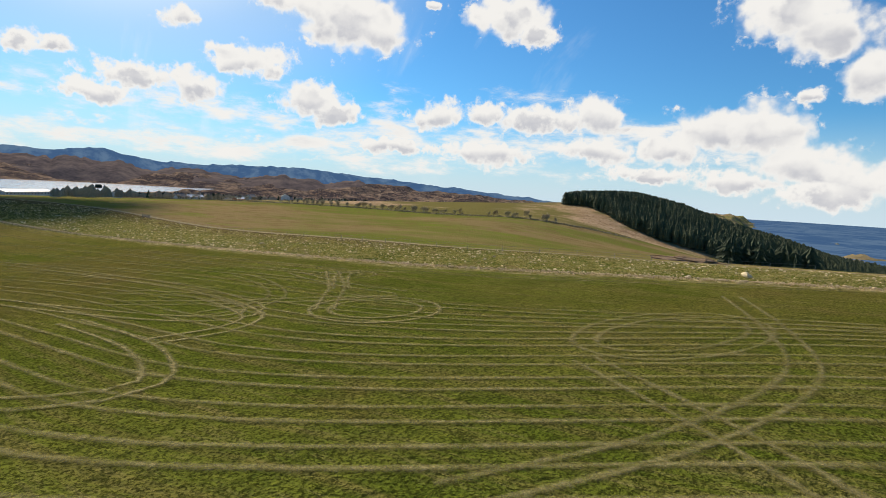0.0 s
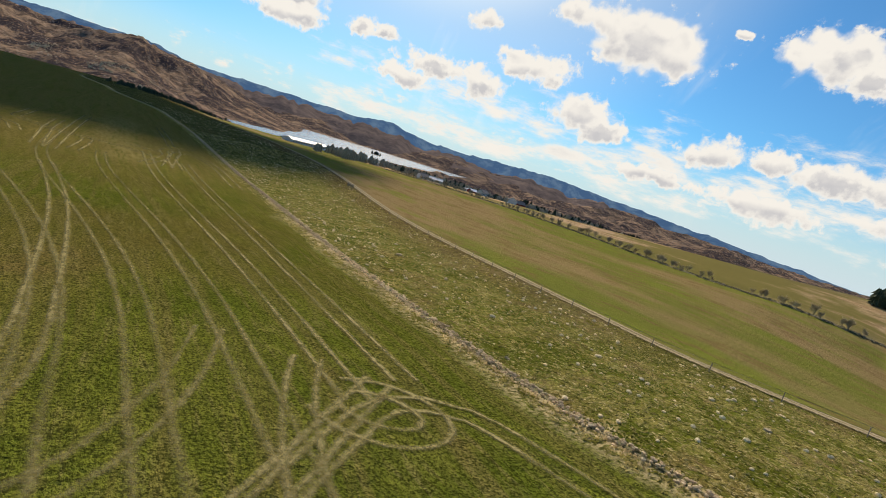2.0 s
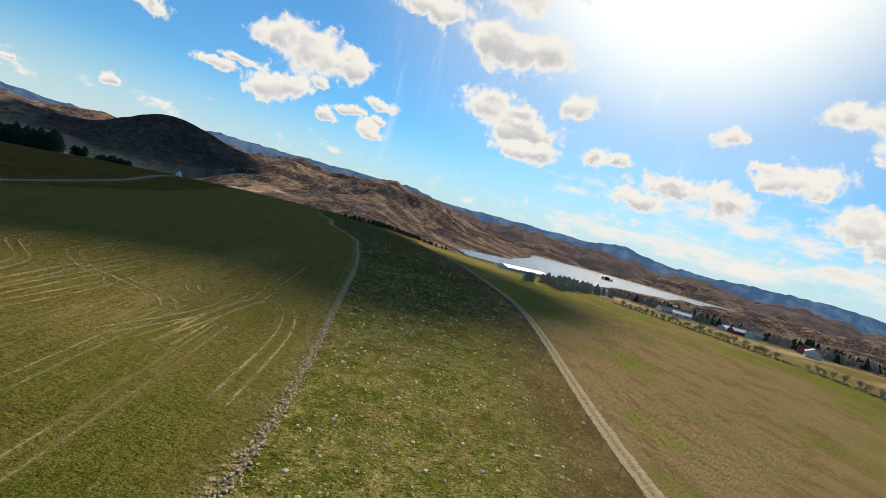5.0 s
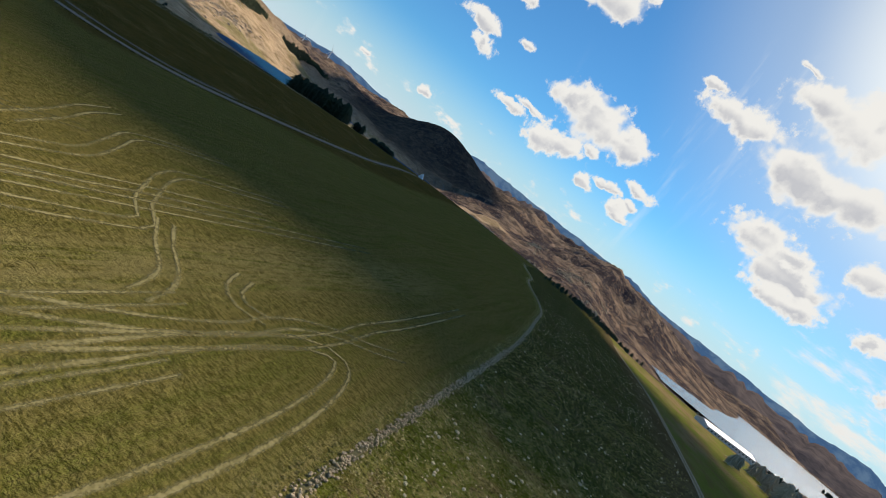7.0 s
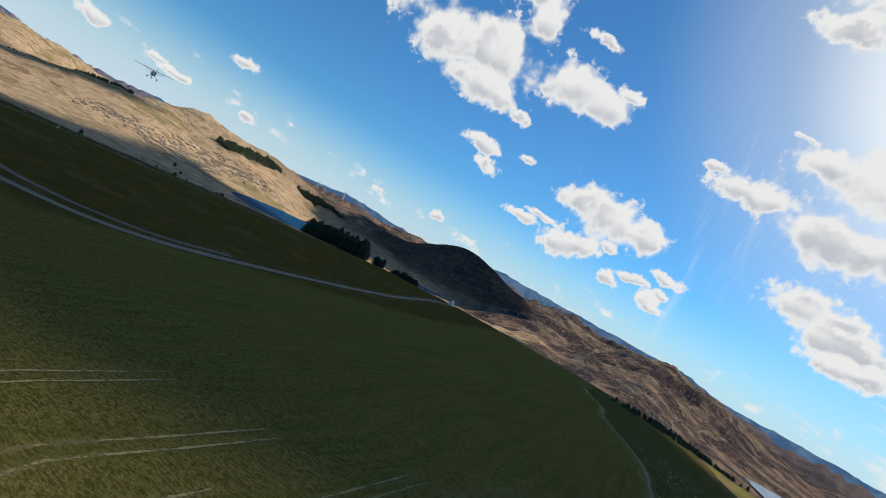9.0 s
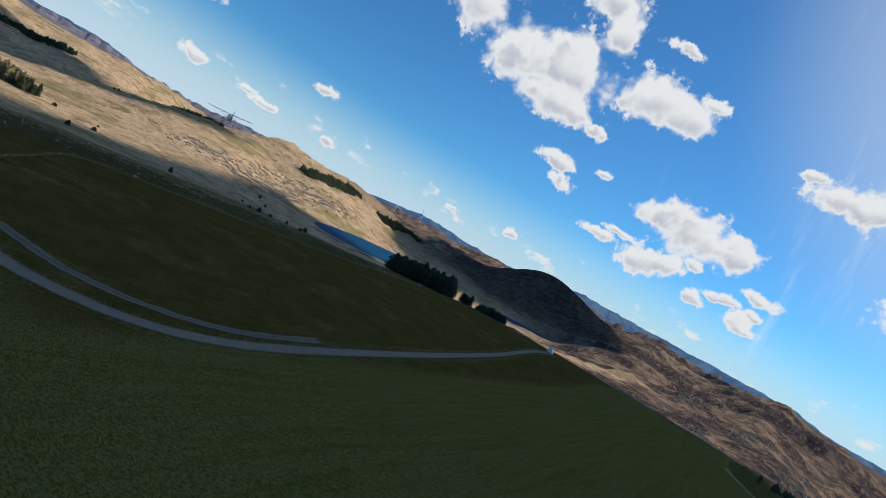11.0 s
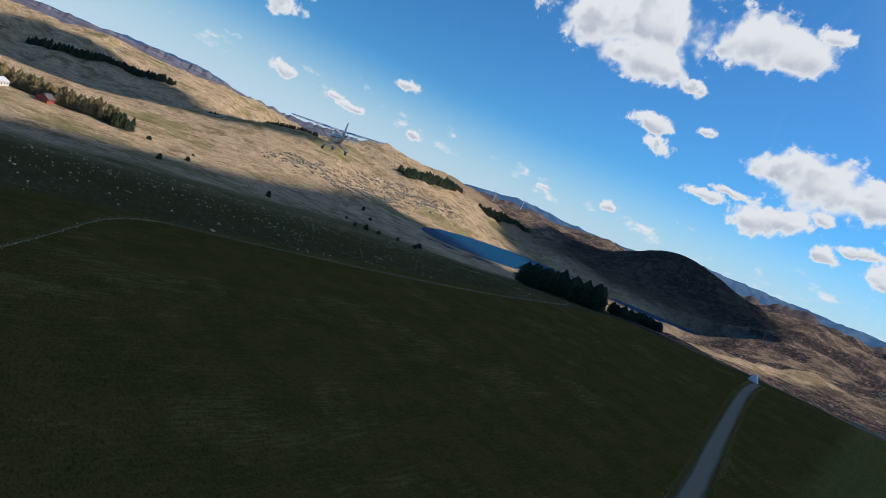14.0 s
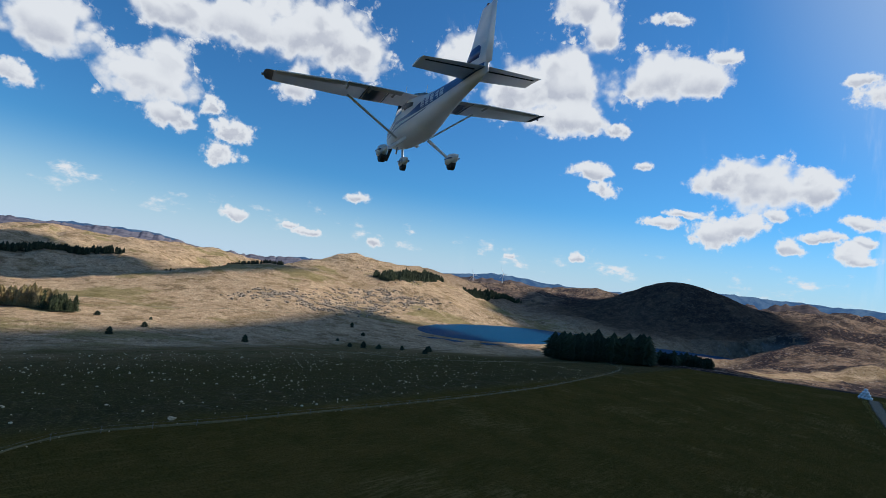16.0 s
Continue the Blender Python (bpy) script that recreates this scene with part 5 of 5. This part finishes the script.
def gabled(name, length, width, wall, rise, wall_mat, roof_mat, label, windows, door=True):
    """A house: walls, two roof slopes, windows and a door, each a part."""
    house = tagged(new(name), label, "building")
    bm = bmesh.new()
    L, W = length / 2, width / 2
    pts = [(-L, -W, -1.5), (L, -W, -1.5), (L, W, -1.5), (-L, W, -1.5), (-L, -W, wall), (L, -W, wall), (L, W, wall), (-L, W, wall), (-L, 0, wall + rise), (L, 0, wall + rise)]
    v = [bm.verts.new(p) for p in pts]
    for f in ((0, 1, 5, 4), (2, 3, 7, 6), (1, 2, 6, 9, 5), (3, 0, 4, 8, 7), (3, 2, 1, 0)):
        bm.faces.new([v[i] for i in f])
    part("wall_shell", bm, wall_mat, house)
    slope = math.hypot(W, rise)
    for side in (-1, 1):
        bm = bmesh.new()
        box(bm, 0, 0, 0, length + 0.8, slope + 0.6, 0.16)
        ob = part("roof_slope", bm, roof_mat, house)
        ob.matrix_basis = pose(0, side * (W / 2 + 0.1), wall + rise / 2 + 0.05, -side * math.degrees(math.atan2(rise, W)))
    for i in range(windows):
        for side in (-1, 1):
            x = -L + length * (i + 0.5) / windows
            bm = bmesh.new()
            box(bm, x, side * (W + 0.02), wall * 0.55, min(1.4, length / windows * 0.5), 0.08, wall * 0.36)
            part("window", bm, GLASS, house)
    if door:
        bm = bmesh.new()
        box(bm, L + 0.03, 0, 0.9, 0.1, min(3.0, width * 0.3), 2.4)
        part("door", bm, SLATE, house)
    return house


def settle(house, x, y, turn):
    house.matrix_basis = pose(x, y, surface_z(x, y) + 0.2, 0, 0, turn)
    return house


settle(gabled("barn", 54, 11, 2.8, 1.8, PLASTER, SHEET, "very long white-roofed livestock barn near the lake", 14), -478, 184, 126)
settle(gabled("farmhouse", 11, 7, 3.4, 2.6, PLASTER, SLATE, "white farmhouse with dark roof by the lake", 4), -455, 300, 100)
settle(gabled("barn", 18, 9, 3, 2.4, REDWOOD, SLATE, "red farm barn with dark roof by the lake", 5), -480, 325, 80)
settle(gabled("shed", 12, 7, 2.4, 1.8, PLASTER, SHEET, "pale shed among the lakeside trees", 3), -440, 345, 120)
settle(gabled("farmhouse", 12, 8, 4, 3, REDWOOD, SLATE, "small dark farmhouse beside the lakeside hedge", 3), -395, 380, 95)
settle(gabled("farmhouse", 11, 7, 3.4, 2.6, REDWOOD, SLATE, "small red farmhouse at the end of the shelter belt", 3), -262, -540, 60)
settle(gabled("shed", 12, 8, 3, 2, PLASTER, SHEET, "pale farm shed behind the shelter belt", 3), -236, -556, 60)


settle(gabled("farmhouse", 9, 6, 3, 2.2, PLASTER, SLATE, "white farmhouse with grey roof beyond the hedge", 4), -352, 300, 110)
settle(gabled("shed", 10, 6, 2.4, 1.6, PLASTER, SLATE, "grey-roofed shed beyond the hedge", 3), -268, 262, 140)
settle(gabled("barn", 13, 7, 2.6, 1.8, REDWOOD, SHEET, "red barn with pale roof beside the lakeside trees", 4), -405, 330, 95)
settle(gabled("shed", 13, 7, 2.8, 2, PLASTER, SHEET, "low white shed at the lakeside farm", 2), -430, 300, 60)
settle(gabled("farmhouse", 10, 7, 3.6, 2.8, PLASTER, SLATE, "small pale house at the lakeside farm", 3), -505, 268, 130)
for i in range(12):
    settle(gabled("village_house", 10, 7, 3.6, 2.8, PLASTER, SLATE, "small white house in the far village", 2, False), 70 + 14 * (i % 4) + wood.uniform(-4, 4), 560 + 30 * (i // 4) + wood.uniform(-8, 8), wood.uniform(0, 180))


# a wooden gate and a heap of earth beside the lane
def field_gate(x, y, turn):
    gate = tagged(new("field_gate"), "weathered wooden field gate beside the farm lane", "gate")
    for u in (-1.9, 1.9):
        bm = bmesh.new()
        box(bm, u, 0, 0.6, 0.16, 0.16, 1.5, 0.02)
        part("gate_post", bm, POST, gate)
    for h in (0.3, 0.55, 0.8, 1.05):
        bm = bmesh.new()
        box(bm, 0, 0, h, 3.7, 0.05, 0.1, 0.01)
        part("gate_bar", bm, POST, gate)
    bm = bmesh.new()
    box(bm, 0, 0.05, 0.68, 3.8, 0.04, 0.09)
    brace = part("gate_brace", bm, POST, gate)
    brace.matrix_basis = Matrix.Translation((0, 0, 0.66)) @ pose(0, 0, 0, 0, -11) @ Matrix.Translation((0, 0, -0.66))
    gate.matrix_basis = pose(x, y, surface_z(x, y), 0, 0, turn)


field_gate(-150, float(lane_y(-150)) - 2.6, 4)
heap = bmesh.new()
bmesh.ops.create_icosphere(heap, subdivisions=4, radius=1.0)
for v in heap.verts:
    r = 1 + 0.35 * noise.fractal(v.co * 2.0, 0.8, 2.1, 4)
    v.co = Vector((v.co.x * 7.5 * r, v.co.y * 3.0 * r, v.co.z * 1.1 * r))
EARTH = simple("bare_earth", (0.13, 0.075, 0.04), (0.27, 0.17, 0.09), 0.8, 0.95, 0.8, 0.1)
me = bpy.data.meshes.new("earth_heap")
heap.to_mesh(me)
heap.free()
me.materials.append(EARTH)
tagged(new("earth_heap", me), "low heap of reddish brown earth beside the lane", "earth heap").matrix_world = pose(9, 128, surface_z(9, 128), 0, 0, -8)


def turbine(x, y, tall):
    thing = tagged(new("wind_turbine"), "white wind turbine on the far ridge", "wind turbine", "turbines on the ridge")
    bm = bmesh.new()
    bmesh.ops.create_cone(bm, cap_ends=True, segments=10, radius1=1.6, radius2=0.9, depth=tall, matrix=Matrix.Translation((0, 0, tall / 2)))
    part("tower", bm, WRAP, thing)
    bm = bmesh.new()
    box(bm, 0, 0, tall + 0.8, 5, 1.8, 1.8, 0.3)
    part("nacelle", bm, WRAP, thing)
    for i in range(3):
        bm = bmesh.new()
        bmesh.ops.create_cone(bm, cap_ends=True, segments=6, radius1=0.9, radius2=0.15, depth=tall * 0.55, matrix=Matrix.Translation((0, 0, tall * 0.275)))
        ob = part("blade", bm, WRAP, thing)
        ob.matrix_basis = Matrix.Translation((2.8, 0, tall + 0.8)) @ pose(0, 0, 0, 120 * i + 25)
    thing.matrix_basis = pose(x, y, surface_z(x, y), 0, 0, 40)


turbine(-1500, -1010, 38)
turbine(-1460, -1090, 34)


# ---------------------------------------------------------------- the model aircraft, built at full size
PAINT, k = material("white_aircraft_foam")
grime = k.noise(k.add("ShaderNodeTexCoord").outputs["Object"], 0.8, 5, 0.6)
tone = k.mix(k.ramp(grime, 0.35, 0.65), (0.80, 0.80, 0.80), (0.87, 0.87, 0.87))
gloss = k.add("ShaderNodeBsdfPrincipled", **{"Base Color": tone, "Roughness": 0.35})
glow_through = k.add("ShaderNodeBsdfTranslucent", Color=tone)
skin = k.add("ShaderNodeMixShader", Fac=0.35)
k.put(skin.inputs[1], gloss.outputs[0])
k.put(skin.inputs[2], glow_through.outputs[0])
k.put(k.tree.nodes.new("ShaderNodeOutputMaterial").inputs[0], skin.outputs[0])
NAVY = simple("navy_aircraft_paint", (0.012, 0.045, 0.16), (0.02, 0.07, 0.22), 0.8, 0.28, 0.03, 0.002)
RUBBER = simple("tyre_rubber", (0.012, 0.012, 0.012), (0.03, 0.03, 0.03), 6.0, 0.85, 0.3, 0.005)
METAL = simple("bare_metal", (0.45, 0.46, 0.48), (0.6, 0.61, 0.63), 3.0, 0.3, 0.1, 0.002, metal=1.0)
CANOPY, k = material("cabin_glass")
finish(k, (0.05, 0.07, 0.09), 0.05, extra={"IOR": 1.5, "Coat Weight": 0.5})
PANEL = simple("grey_underside", (0.52, 0.53, 0.55), (0.62, 0.63, 0.65), 1.2, 0.4, 0.03, 0.002)

plane = tagged(new("light_aircraft"), "white and navy high-wing model aircraft, built full size, flying level", "aircraft")


def loft(sections, mat, name, parent, label="", sides=20, power=2.6):
    """A closed skin through super-elliptical sections (x, y, middle z, half width, half height)."""
    bm = bmesh.new()
    rings = []
    for x, y, z, w, h in sections:
        ring_v = []
        for i in range(sides):
            a = 6.2832 * i / sides
            c, s = math.cos(a), math.sin(a)
            ring_v.append(bm.verts.new((x, y + w * math.copysign(abs(c) ** (2 / power), c), z + h * math.copysign(abs(s) ** (2 / power), s))))
        rings.append(ring_v)
    for a, b in zip(rings, rings[1:]):
        for i in range(sides):
            bm.faces.new((a[i], a[(i + 1) % sides], b[(i + 1) % sides], b[i]))
    bm.faces.new(rings[0])
    bm.faces.new(list(reversed(rings[-1])))
    bmesh.ops.recalc_face_normals(bm, faces=bm.faces)
    for f in bm.faces:
        f.smooth = True
    return part(name, bm, mat, parent, label)


FUSELAGE = [(2.35, 0, -0.28, 0.22, 0.24), (2.2, 0, -0.28, 0.42, 0.42), (1.5, 0, -0.26, 0.54, 0.52), (0.95, 0, -0.22, 0.58, 0.60), (0.45, 0, -0.06, 0.60, 0.80), (-0.4, 0, -0.02, 0.60, 0.82), (-1.2, 0, -0.04, 0.58, 0.76), (-2.0, 0, -0.02, 0.50, 0.60), (-3.2, 0, 0.06, 0.36, 0.42), (-4.6, 0, 0.16, 0.22, 0.30), (-5.8, 0, 0.24, 0.12, 0.22), (-6.3, 0, 0.26, 0.05, 0.16)]
hull = loft(FUSELAGE, PAINT, "fuselage", plane)


def hull_at(x):
    for (x0, _, z0, w0, h0), (x1, _, z1, w1, h1) in zip(FUSELAGE, FUSELAGE[1:]):
        if x0 >= x >= x1:
            f = (x0 - x) / (x0 - x1)
            return z0 + (z1 - z0) * f, w0 + (w1 - w0) * f, h0 + (h1 - h0) * f
    return 0.26, 0.05, 0.16


def stripe(name, mat, x0, x1, low, high, side, label=""):
    """A painted band lying on the flank, low and high as shares of the half height."""
    bm = bmesh.new()
    rows_v = []
    for i in range(25):
        x = x0 + (x1 - x0) * i / 24
        z, w, h = hull_at(x)
        line = []
        for j in range(5):
            f = low(i / 24) + (high(i / 24) - low(i / 24)) * j / 4
            f = max(-0.98, min(0.98, f))
            y = w * (1 - abs(f) ** 2.6) ** (1 / 2.6) + 0.008
            line.append(bm.verts.new((x, side * y, z + h * f)))
        rows_v.append(line)
    for a, b in zip(rows_v, rows_v[1:]):
        for j in range(4):
            bm.faces.new((a[j], a[j + 1], b[j + 1], b[j]))
    bmesh.ops.recalc_face_normals(bm, faces=bm.faces)
    return part(name, bm, mat, hull, label)


for side in (-1, 1):
    stripe("stripe", NAVY, 2.1, -6.2, lambda t: -0.05 - 0.25 * t * (1 - t), lambda t: 0.02 + 0.85 * float(smooth(0.35, 0.72, np.float64(t))), side, "navy painted band widening to the tail")
    stripe("pinstripe", NAVY, 2.1, -2.6, lambda t: -0.34 + 0.1 * t, lambda t: -0.28 + 0.1 * t, side, "thin navy line")
    stripe("side_window", CANOPY, 0.55, -0.35, lambda t: 0.30, lambda t: 0.74, side, "tinted cabin window")
    stripe("rear_window", CANOPY, -0.48, -1.5, lambda t: 0.30 + 0.06 * t, lambda t: 0.72 - 0.16 * t, side, "tinted rear cabin window")
    for i in range(5):
        x = -2.2 - 0.34 * i
        stripe("registration_bar", PAINT, x, x - 0.25, lambda t: -0.02, lambda t: 0.58, side, "white painted mark")
bm = bmesh.new()
front = [(0.98, 0.44, 0.36), (0.98, -0.44, 0.36), (0.42, -0.47, 0.78), (0.42, 0.47, 0.78)]
f = [bm.verts.new(p) for p in front] + [bm.verts.new((p[0] + 0.03, p[1], p[2] + 0.03)) for p in front]
for q in ((0, 1, 2, 3), (7, 6, 5, 4), (0, 4, 5, 1), (1, 5, 6, 2), (2, 6, 7, 3), (3, 7, 4, 0)):
    bm.faces.new([f[i] for i in q])
part("windscreen", bm, CANOPY, plane, "tinted windscreen")


def aerofoil(chord, thick, count=14):
    """An upper and lower outline from the leading edge (x = 0) to the trailing edge (x = -chord)."""
    top, low = [], []
    for i in range(count + 1):
        t = (1 - math.cos(math.pi * i / count)) / 2
        h = 5 * thick * (0.2969 * math.sqrt(t) - 0.126 * t - 0.3516 * t * t + 0.2843 * t ** 3 - 0.1015 * t ** 4)
        camber = 0.035 * math.sin(math.pi * t)
        top.append((-chord * t, chord * (camber + h)))
        low.append((-chord * t, chord * (camber - 0.72 * h)))
    return top + low[-2:0:-1]


def wing_skin(name, stations, mat, parent, label="", upright=False):
    """stations: leading edge x, span place, height, chord, thickness."""
    bm = bmesh.new()
    rings = []
    for x, y, z, chord, thick in stations:
        outline = aerofoil(chord, thick)
        rings.append([bm.verts.new((x + p, q if upright else y, y if upright else z + q)) for p, q in outline])
    m = len(rings[0])
    for a, b in zip(rings, rings[1:]):
        for i in range(m):
            bm.faces.new((a[i], a[(i + 1) % m], b[(i + 1) % m], b[i]))
    bm.faces.new(rings[0])
    bm.faces.new(list(reversed(rings[-1])))
    bmesh.ops.recalc_face_normals(bm, faces=bm.faces)
    for q in bm.faces:
        q.smooth = len(q.verts) == 4
    return part(name, bm, mat, parent, label)


for side in (-1, 1):
    wing = wing_skin("wing", [(0.70, side * 0.0, 0.74, 1.78, 0.12), (0.70, side * 2.6, 0.80, 1.78, 0.12), (0.56, side * 5.2, 0.88, 1.26, 0.11)], PAINT, plane)
    wing_skin("wing_band", [(0.715, side * 1.25, 0.766, 1.82, 0.132), (0.715, side * 1.95, 0.782, 1.82, 0.132)], NAVY, wing, "navy band round the wing")
    wing_skin("wing_tip", [(0.57, side * 5.2, 0.88, 1.28, 0.115), (0.48, side * 5.42, 0.90, 1.12, 0.10), (0.2, side * 5.5, 0.92, 0.6, 0.06)], NAVY, wing, "navy wing tip")
    for y0, y1, name in ((0.75, 2.75, "flap"), (2.82, 5.1, "aileron")):
        c0 = 1.78 if y0 < 2.6 else 1.72
        c1 = 1.76 if y1 < 3 else 1.28
        bm = bmesh.new()
        z0, z1 = 0.74 + 0.028 * y0, 0.74 + 0.028 * y1
        xa, xb = 0.70 - c0, (0.70 if y1 < 3 else 0.56) - c1
        pts = [(xa + 0.36, side * y0, z0 - 0.035), (xb + 0.3, side * y1, z1 - 0.03), (xb - 0.02, side * y1, z1 - 0.02), (xa - 0.02, side * y0, z0 - 0.02)]
        low_v = [bm.verts.new(p) for p in pts]
        top_v = [bm.verts.new((p[0], p[1], p[2] + (0.09 if i < 2 else 0.035))) for i, p in enumerate(pts)]
        bm.faces.new(low_v)
        bm.faces.new(top_v[::-1])
        for i in range(4):
            bm.faces.new((low_v[i], top_v[i], top_v[(i + 1) % 4], low_v[(i + 1) % 4]))
        bmesh.ops.recalc_face_normals(bm, faces=bm.faces)
        part(name, bm, PANEL if name == "flap" else PAINT, wing)
    # strut
    a, b = Vector((0.25, side * 0.55, -0.62)), Vector((0.2, side * 2.55, 0.72))
    bm = bmesh.new()
    d = b - a
    bmesh.ops.create_cone(bm, cap_ends=True, segments=10, radius1=0.06, radius2=0.06, depth=d.length, matrix=Matrix.Translation((a + b) / 2) @ d.to_track_quat("Z", "Y").to_matrix().to_4x4() @ Matrix.Diagonal((1.6, 0.6, 1, 1)))
    part("wing_strut", bm, PANEL, plane, "grey wing strut")
    wing_skin("tailplane", [(-4.95, side * 0.0, 0.26, 1.35, 0.09), (-5.2, side * 1.8, 0.26, 0.95, 0.09)], PAINT, plane)
    # main wheel with its leg and fairing
    a, b = Vector((-0.55, side * 0.45, -0.72)), Vector((-0.75, side * 1.34, -1.42))
    d = b - a
    bm = bmesh.new()
    bmesh.ops.create_cone(bm, cap_ends=True, segments=10, radius1=0.07, radius2=0.045, depth=d.length, matrix=Matrix.Translation((a + b) / 2) @ d.to_track_quat("Z", "Y").to_matrix().to_4x4())
    part("gear_leg", bm, PAINT, plane)


def wheel(x, y, z, size):
    pants = loft([(x + 0.42 * size, y, z + 0.05, 0.03, 0.05), (x + 0.3 * size, y, z + 0.04, 0.11 * size, 0.14 * size), (x, y, z + 0.05, 0.16 * size, 0.19 * size), (x - 0.3 * size, y, z + 0.08, 0.11 * size, 0.13 * size), (x - 0.55 * size, y, z + 0.12, 0.02, 0.03)], PAINT, "wheel_fairing", plane, "", 14, 2.2)
    bm = bmesh.new()
    bmesh.ops.create_cone(bm, cap_ends=True, segments=18, radius1=0.2 * size, radius2=0.2 * size, depth=0.16 * size, matrix=Matrix.Translation((x, y, z - 0.09 * size)) @ pose(0, 0, 0, 90))
    part("tyre", bm, RUBBER, pants, "black tyre")
    bm = bmesh.new()
    box(bm, x - 0.05, y, z + 0.07, 0.5 * size, 0.335 * size, 0.04)
    part("fairing_stripe", bm, NAVY, pants, "navy line")


wheel(-0.75, 1.36, -1.42, 1.2)
wheel(-0.75, -1.36, -1.42, 1.2)
wheel(1.05, 0, -1.42, 1.05)
bm = bmesh.new()
bmesh.ops.create_cone(bm, cap_ends=True, segments=10, radius1=0.05, radius2=0.05, depth=0.75, matrix=pose(1.18, 0, -1.02, 0, 12))
part("nose_leg", bm, METAL, plane, "bright metal nose leg")
fin = wing_skin("fin", [(-4.2, 0.25, 0, 2.05, 0.07), (-4.95, 0.75, 0, 1.35, 0.08), (-5.75, 1.95, 0, 0.85, 0.08)], PAINT, plane, upright=True)
wing_skin("fin_band", [(-4.73, 0.62, 0, 1.52, 0.088), (-5.08, 0.98, 0, 1.24, 0.09)], NAVY, fin, "navy band round the fin", upright=True)
wing_skin("rudder", [(-6.12, 0.35, 0, 0.42, 0.10), (-6.35, 2.0, 0, 0.32, 0.10)], PAINT, fin, upright=True)
loft([(2.75, 0, -0.28, 0.02, 0.02), (2.6, 0, -0.28, 0.12, 0.12), (2.36, 0, -0.28, 0.19, 0.19)], NAVY, "spinner", plane, "", 14, 2.0)
for a in (20, 200):
    bm = bmesh.new()
    box(bm, 2.5, 0, 0.5, 0.03, 0.13, 0.9, 0.01)
    ob = part("propeller_blade", bm, RUBBER, plane, "black propeller blade")
    ob.matrix_basis = Matrix.Translation((0, 0, -0.28)) @ pose(0, 0, 0, a)
for x, y in ((0.0, 0.35), (-0.5, -0.3)):
    bm = bmesh.new()
    bmesh.ops.create_cone(bm, cap_ends=True, segments=6, radius1=0.015, radius2=0.006, depth=0.5, matrix=pose(x, y, 1.12, 0, -20))
    part("antenna", bm, PAINT, plane)
# finer fittings of the aircraft
for side in (-1, 1):
    for y0 in (1.17, 2.01):
        wing_skin("wing_line", [(0.712, side * y0, 0.764, 1.81, 0.130), (0.712, side * (y0 + 0.03), 0.765, 1.81, 0.130)], NAVY, plane, "thin navy line round the wing")
    bm = bmesh.new()
    box(bm, -5.92, side * 0.95, 0.27, 0.035, 1.45, 0.05)
    part("elevator_hinge", bm, RUBBER, plane, "dark hinge line")
    for y0 in (1.0, 1.9, 2.7):
        bm = bmesh.new()
        box(bm, -0.62, side * y0, 0.70 + 0.028 * y0, 0.5, 0.05, 0.09, 0.02)
        part("flap_track", bm, PANEL, plane, "grey flap track fairing")
    bm = bmesh.new()
    bmesh.ops.create_uvsphere(bm, u_segments=10, v_segments=6, radius=0.05, matrix=Matrix.Translation((0.05, side * 5.53, 0.92)))
    part("navigation_light", bm, METAL, plane, "small clear wing tip light")
    stripe("cowling_line", NAVY, 2.1, 0.4, lambda t: 0.1 + 0.1 * t, lambda t: 0.17 + 0.12 * t, side, "thin navy line")
    bm = bmesh.new()
    box(bm, 0.85, side * 0.5, -0.72, 0.35, 0.12, 0.05, 0.02)
    part("step_plate", bm, METAL, plane, "small metal step")
for i in range(5):
    bm = bmesh.new()
    box(bm, -0.2, -3.15 - 0.36 * i, 0.965 + 0.005 * i, 0.42, 0.2, 0.012)
    part("registration_bar", bm, NAVY, plane, "navy painted mark on the wing")
bm = bmesh.new()
bmesh.ops.create_cone(bm, cap_ends=True, segments=10, radius1=0.035, radius2=0.03, depth=0.4, matrix=pose(1.25, 0.22, -0.86, 0, -30))
part("exhaust_pipe", bm, METAL, plane, "dull metal exhaust pipe")
bm = bmesh.new()
bmesh.ops.create_uvsphere(bm, u_segments=10, v_segments=6, radius=0.06, matrix=Matrix.Translation((-6.15, 0, 1.98)))
part("beacon", bm, REDWOOD, plane, "small red beacon on the fin")
wing_skin("trim_tab", [(-5.72, 1.12, 0, 0.5, 0.16), (-5.76, 1.2, 0, 0.46, 0.16)], PANEL, fin, "grey fairing on the fin", upright=True)
# the broad rear window behind the cabin
bm = bmesh.new()
back = [(-1.2, 0.40, 0.70), (-1.2, -0.40, 0.70), (-2.0, -0.30, 0.55), (-2.0, 0.30, 0.55)]
f = [bm.verts.new(p) for p in back] + [bm.verts.new((p[0] - 0.01, p[1], p[2] + 0.05)) for p in back]
for q in ((0, 1, 2, 3), (7, 6, 5, 4), (0, 4, 5, 1), (1, 5, 6, 2), (2, 6, 7, 3), (3, 7, 4, 0)):
    bm.faces.new([f[i] for i in q])
part("back_window", bm, CANOPY, plane, "broad tinted rear window")
plane.matrix_basis = pose(-224.3, -114.6, 27.0, -6.0, -1.2, -116.0)
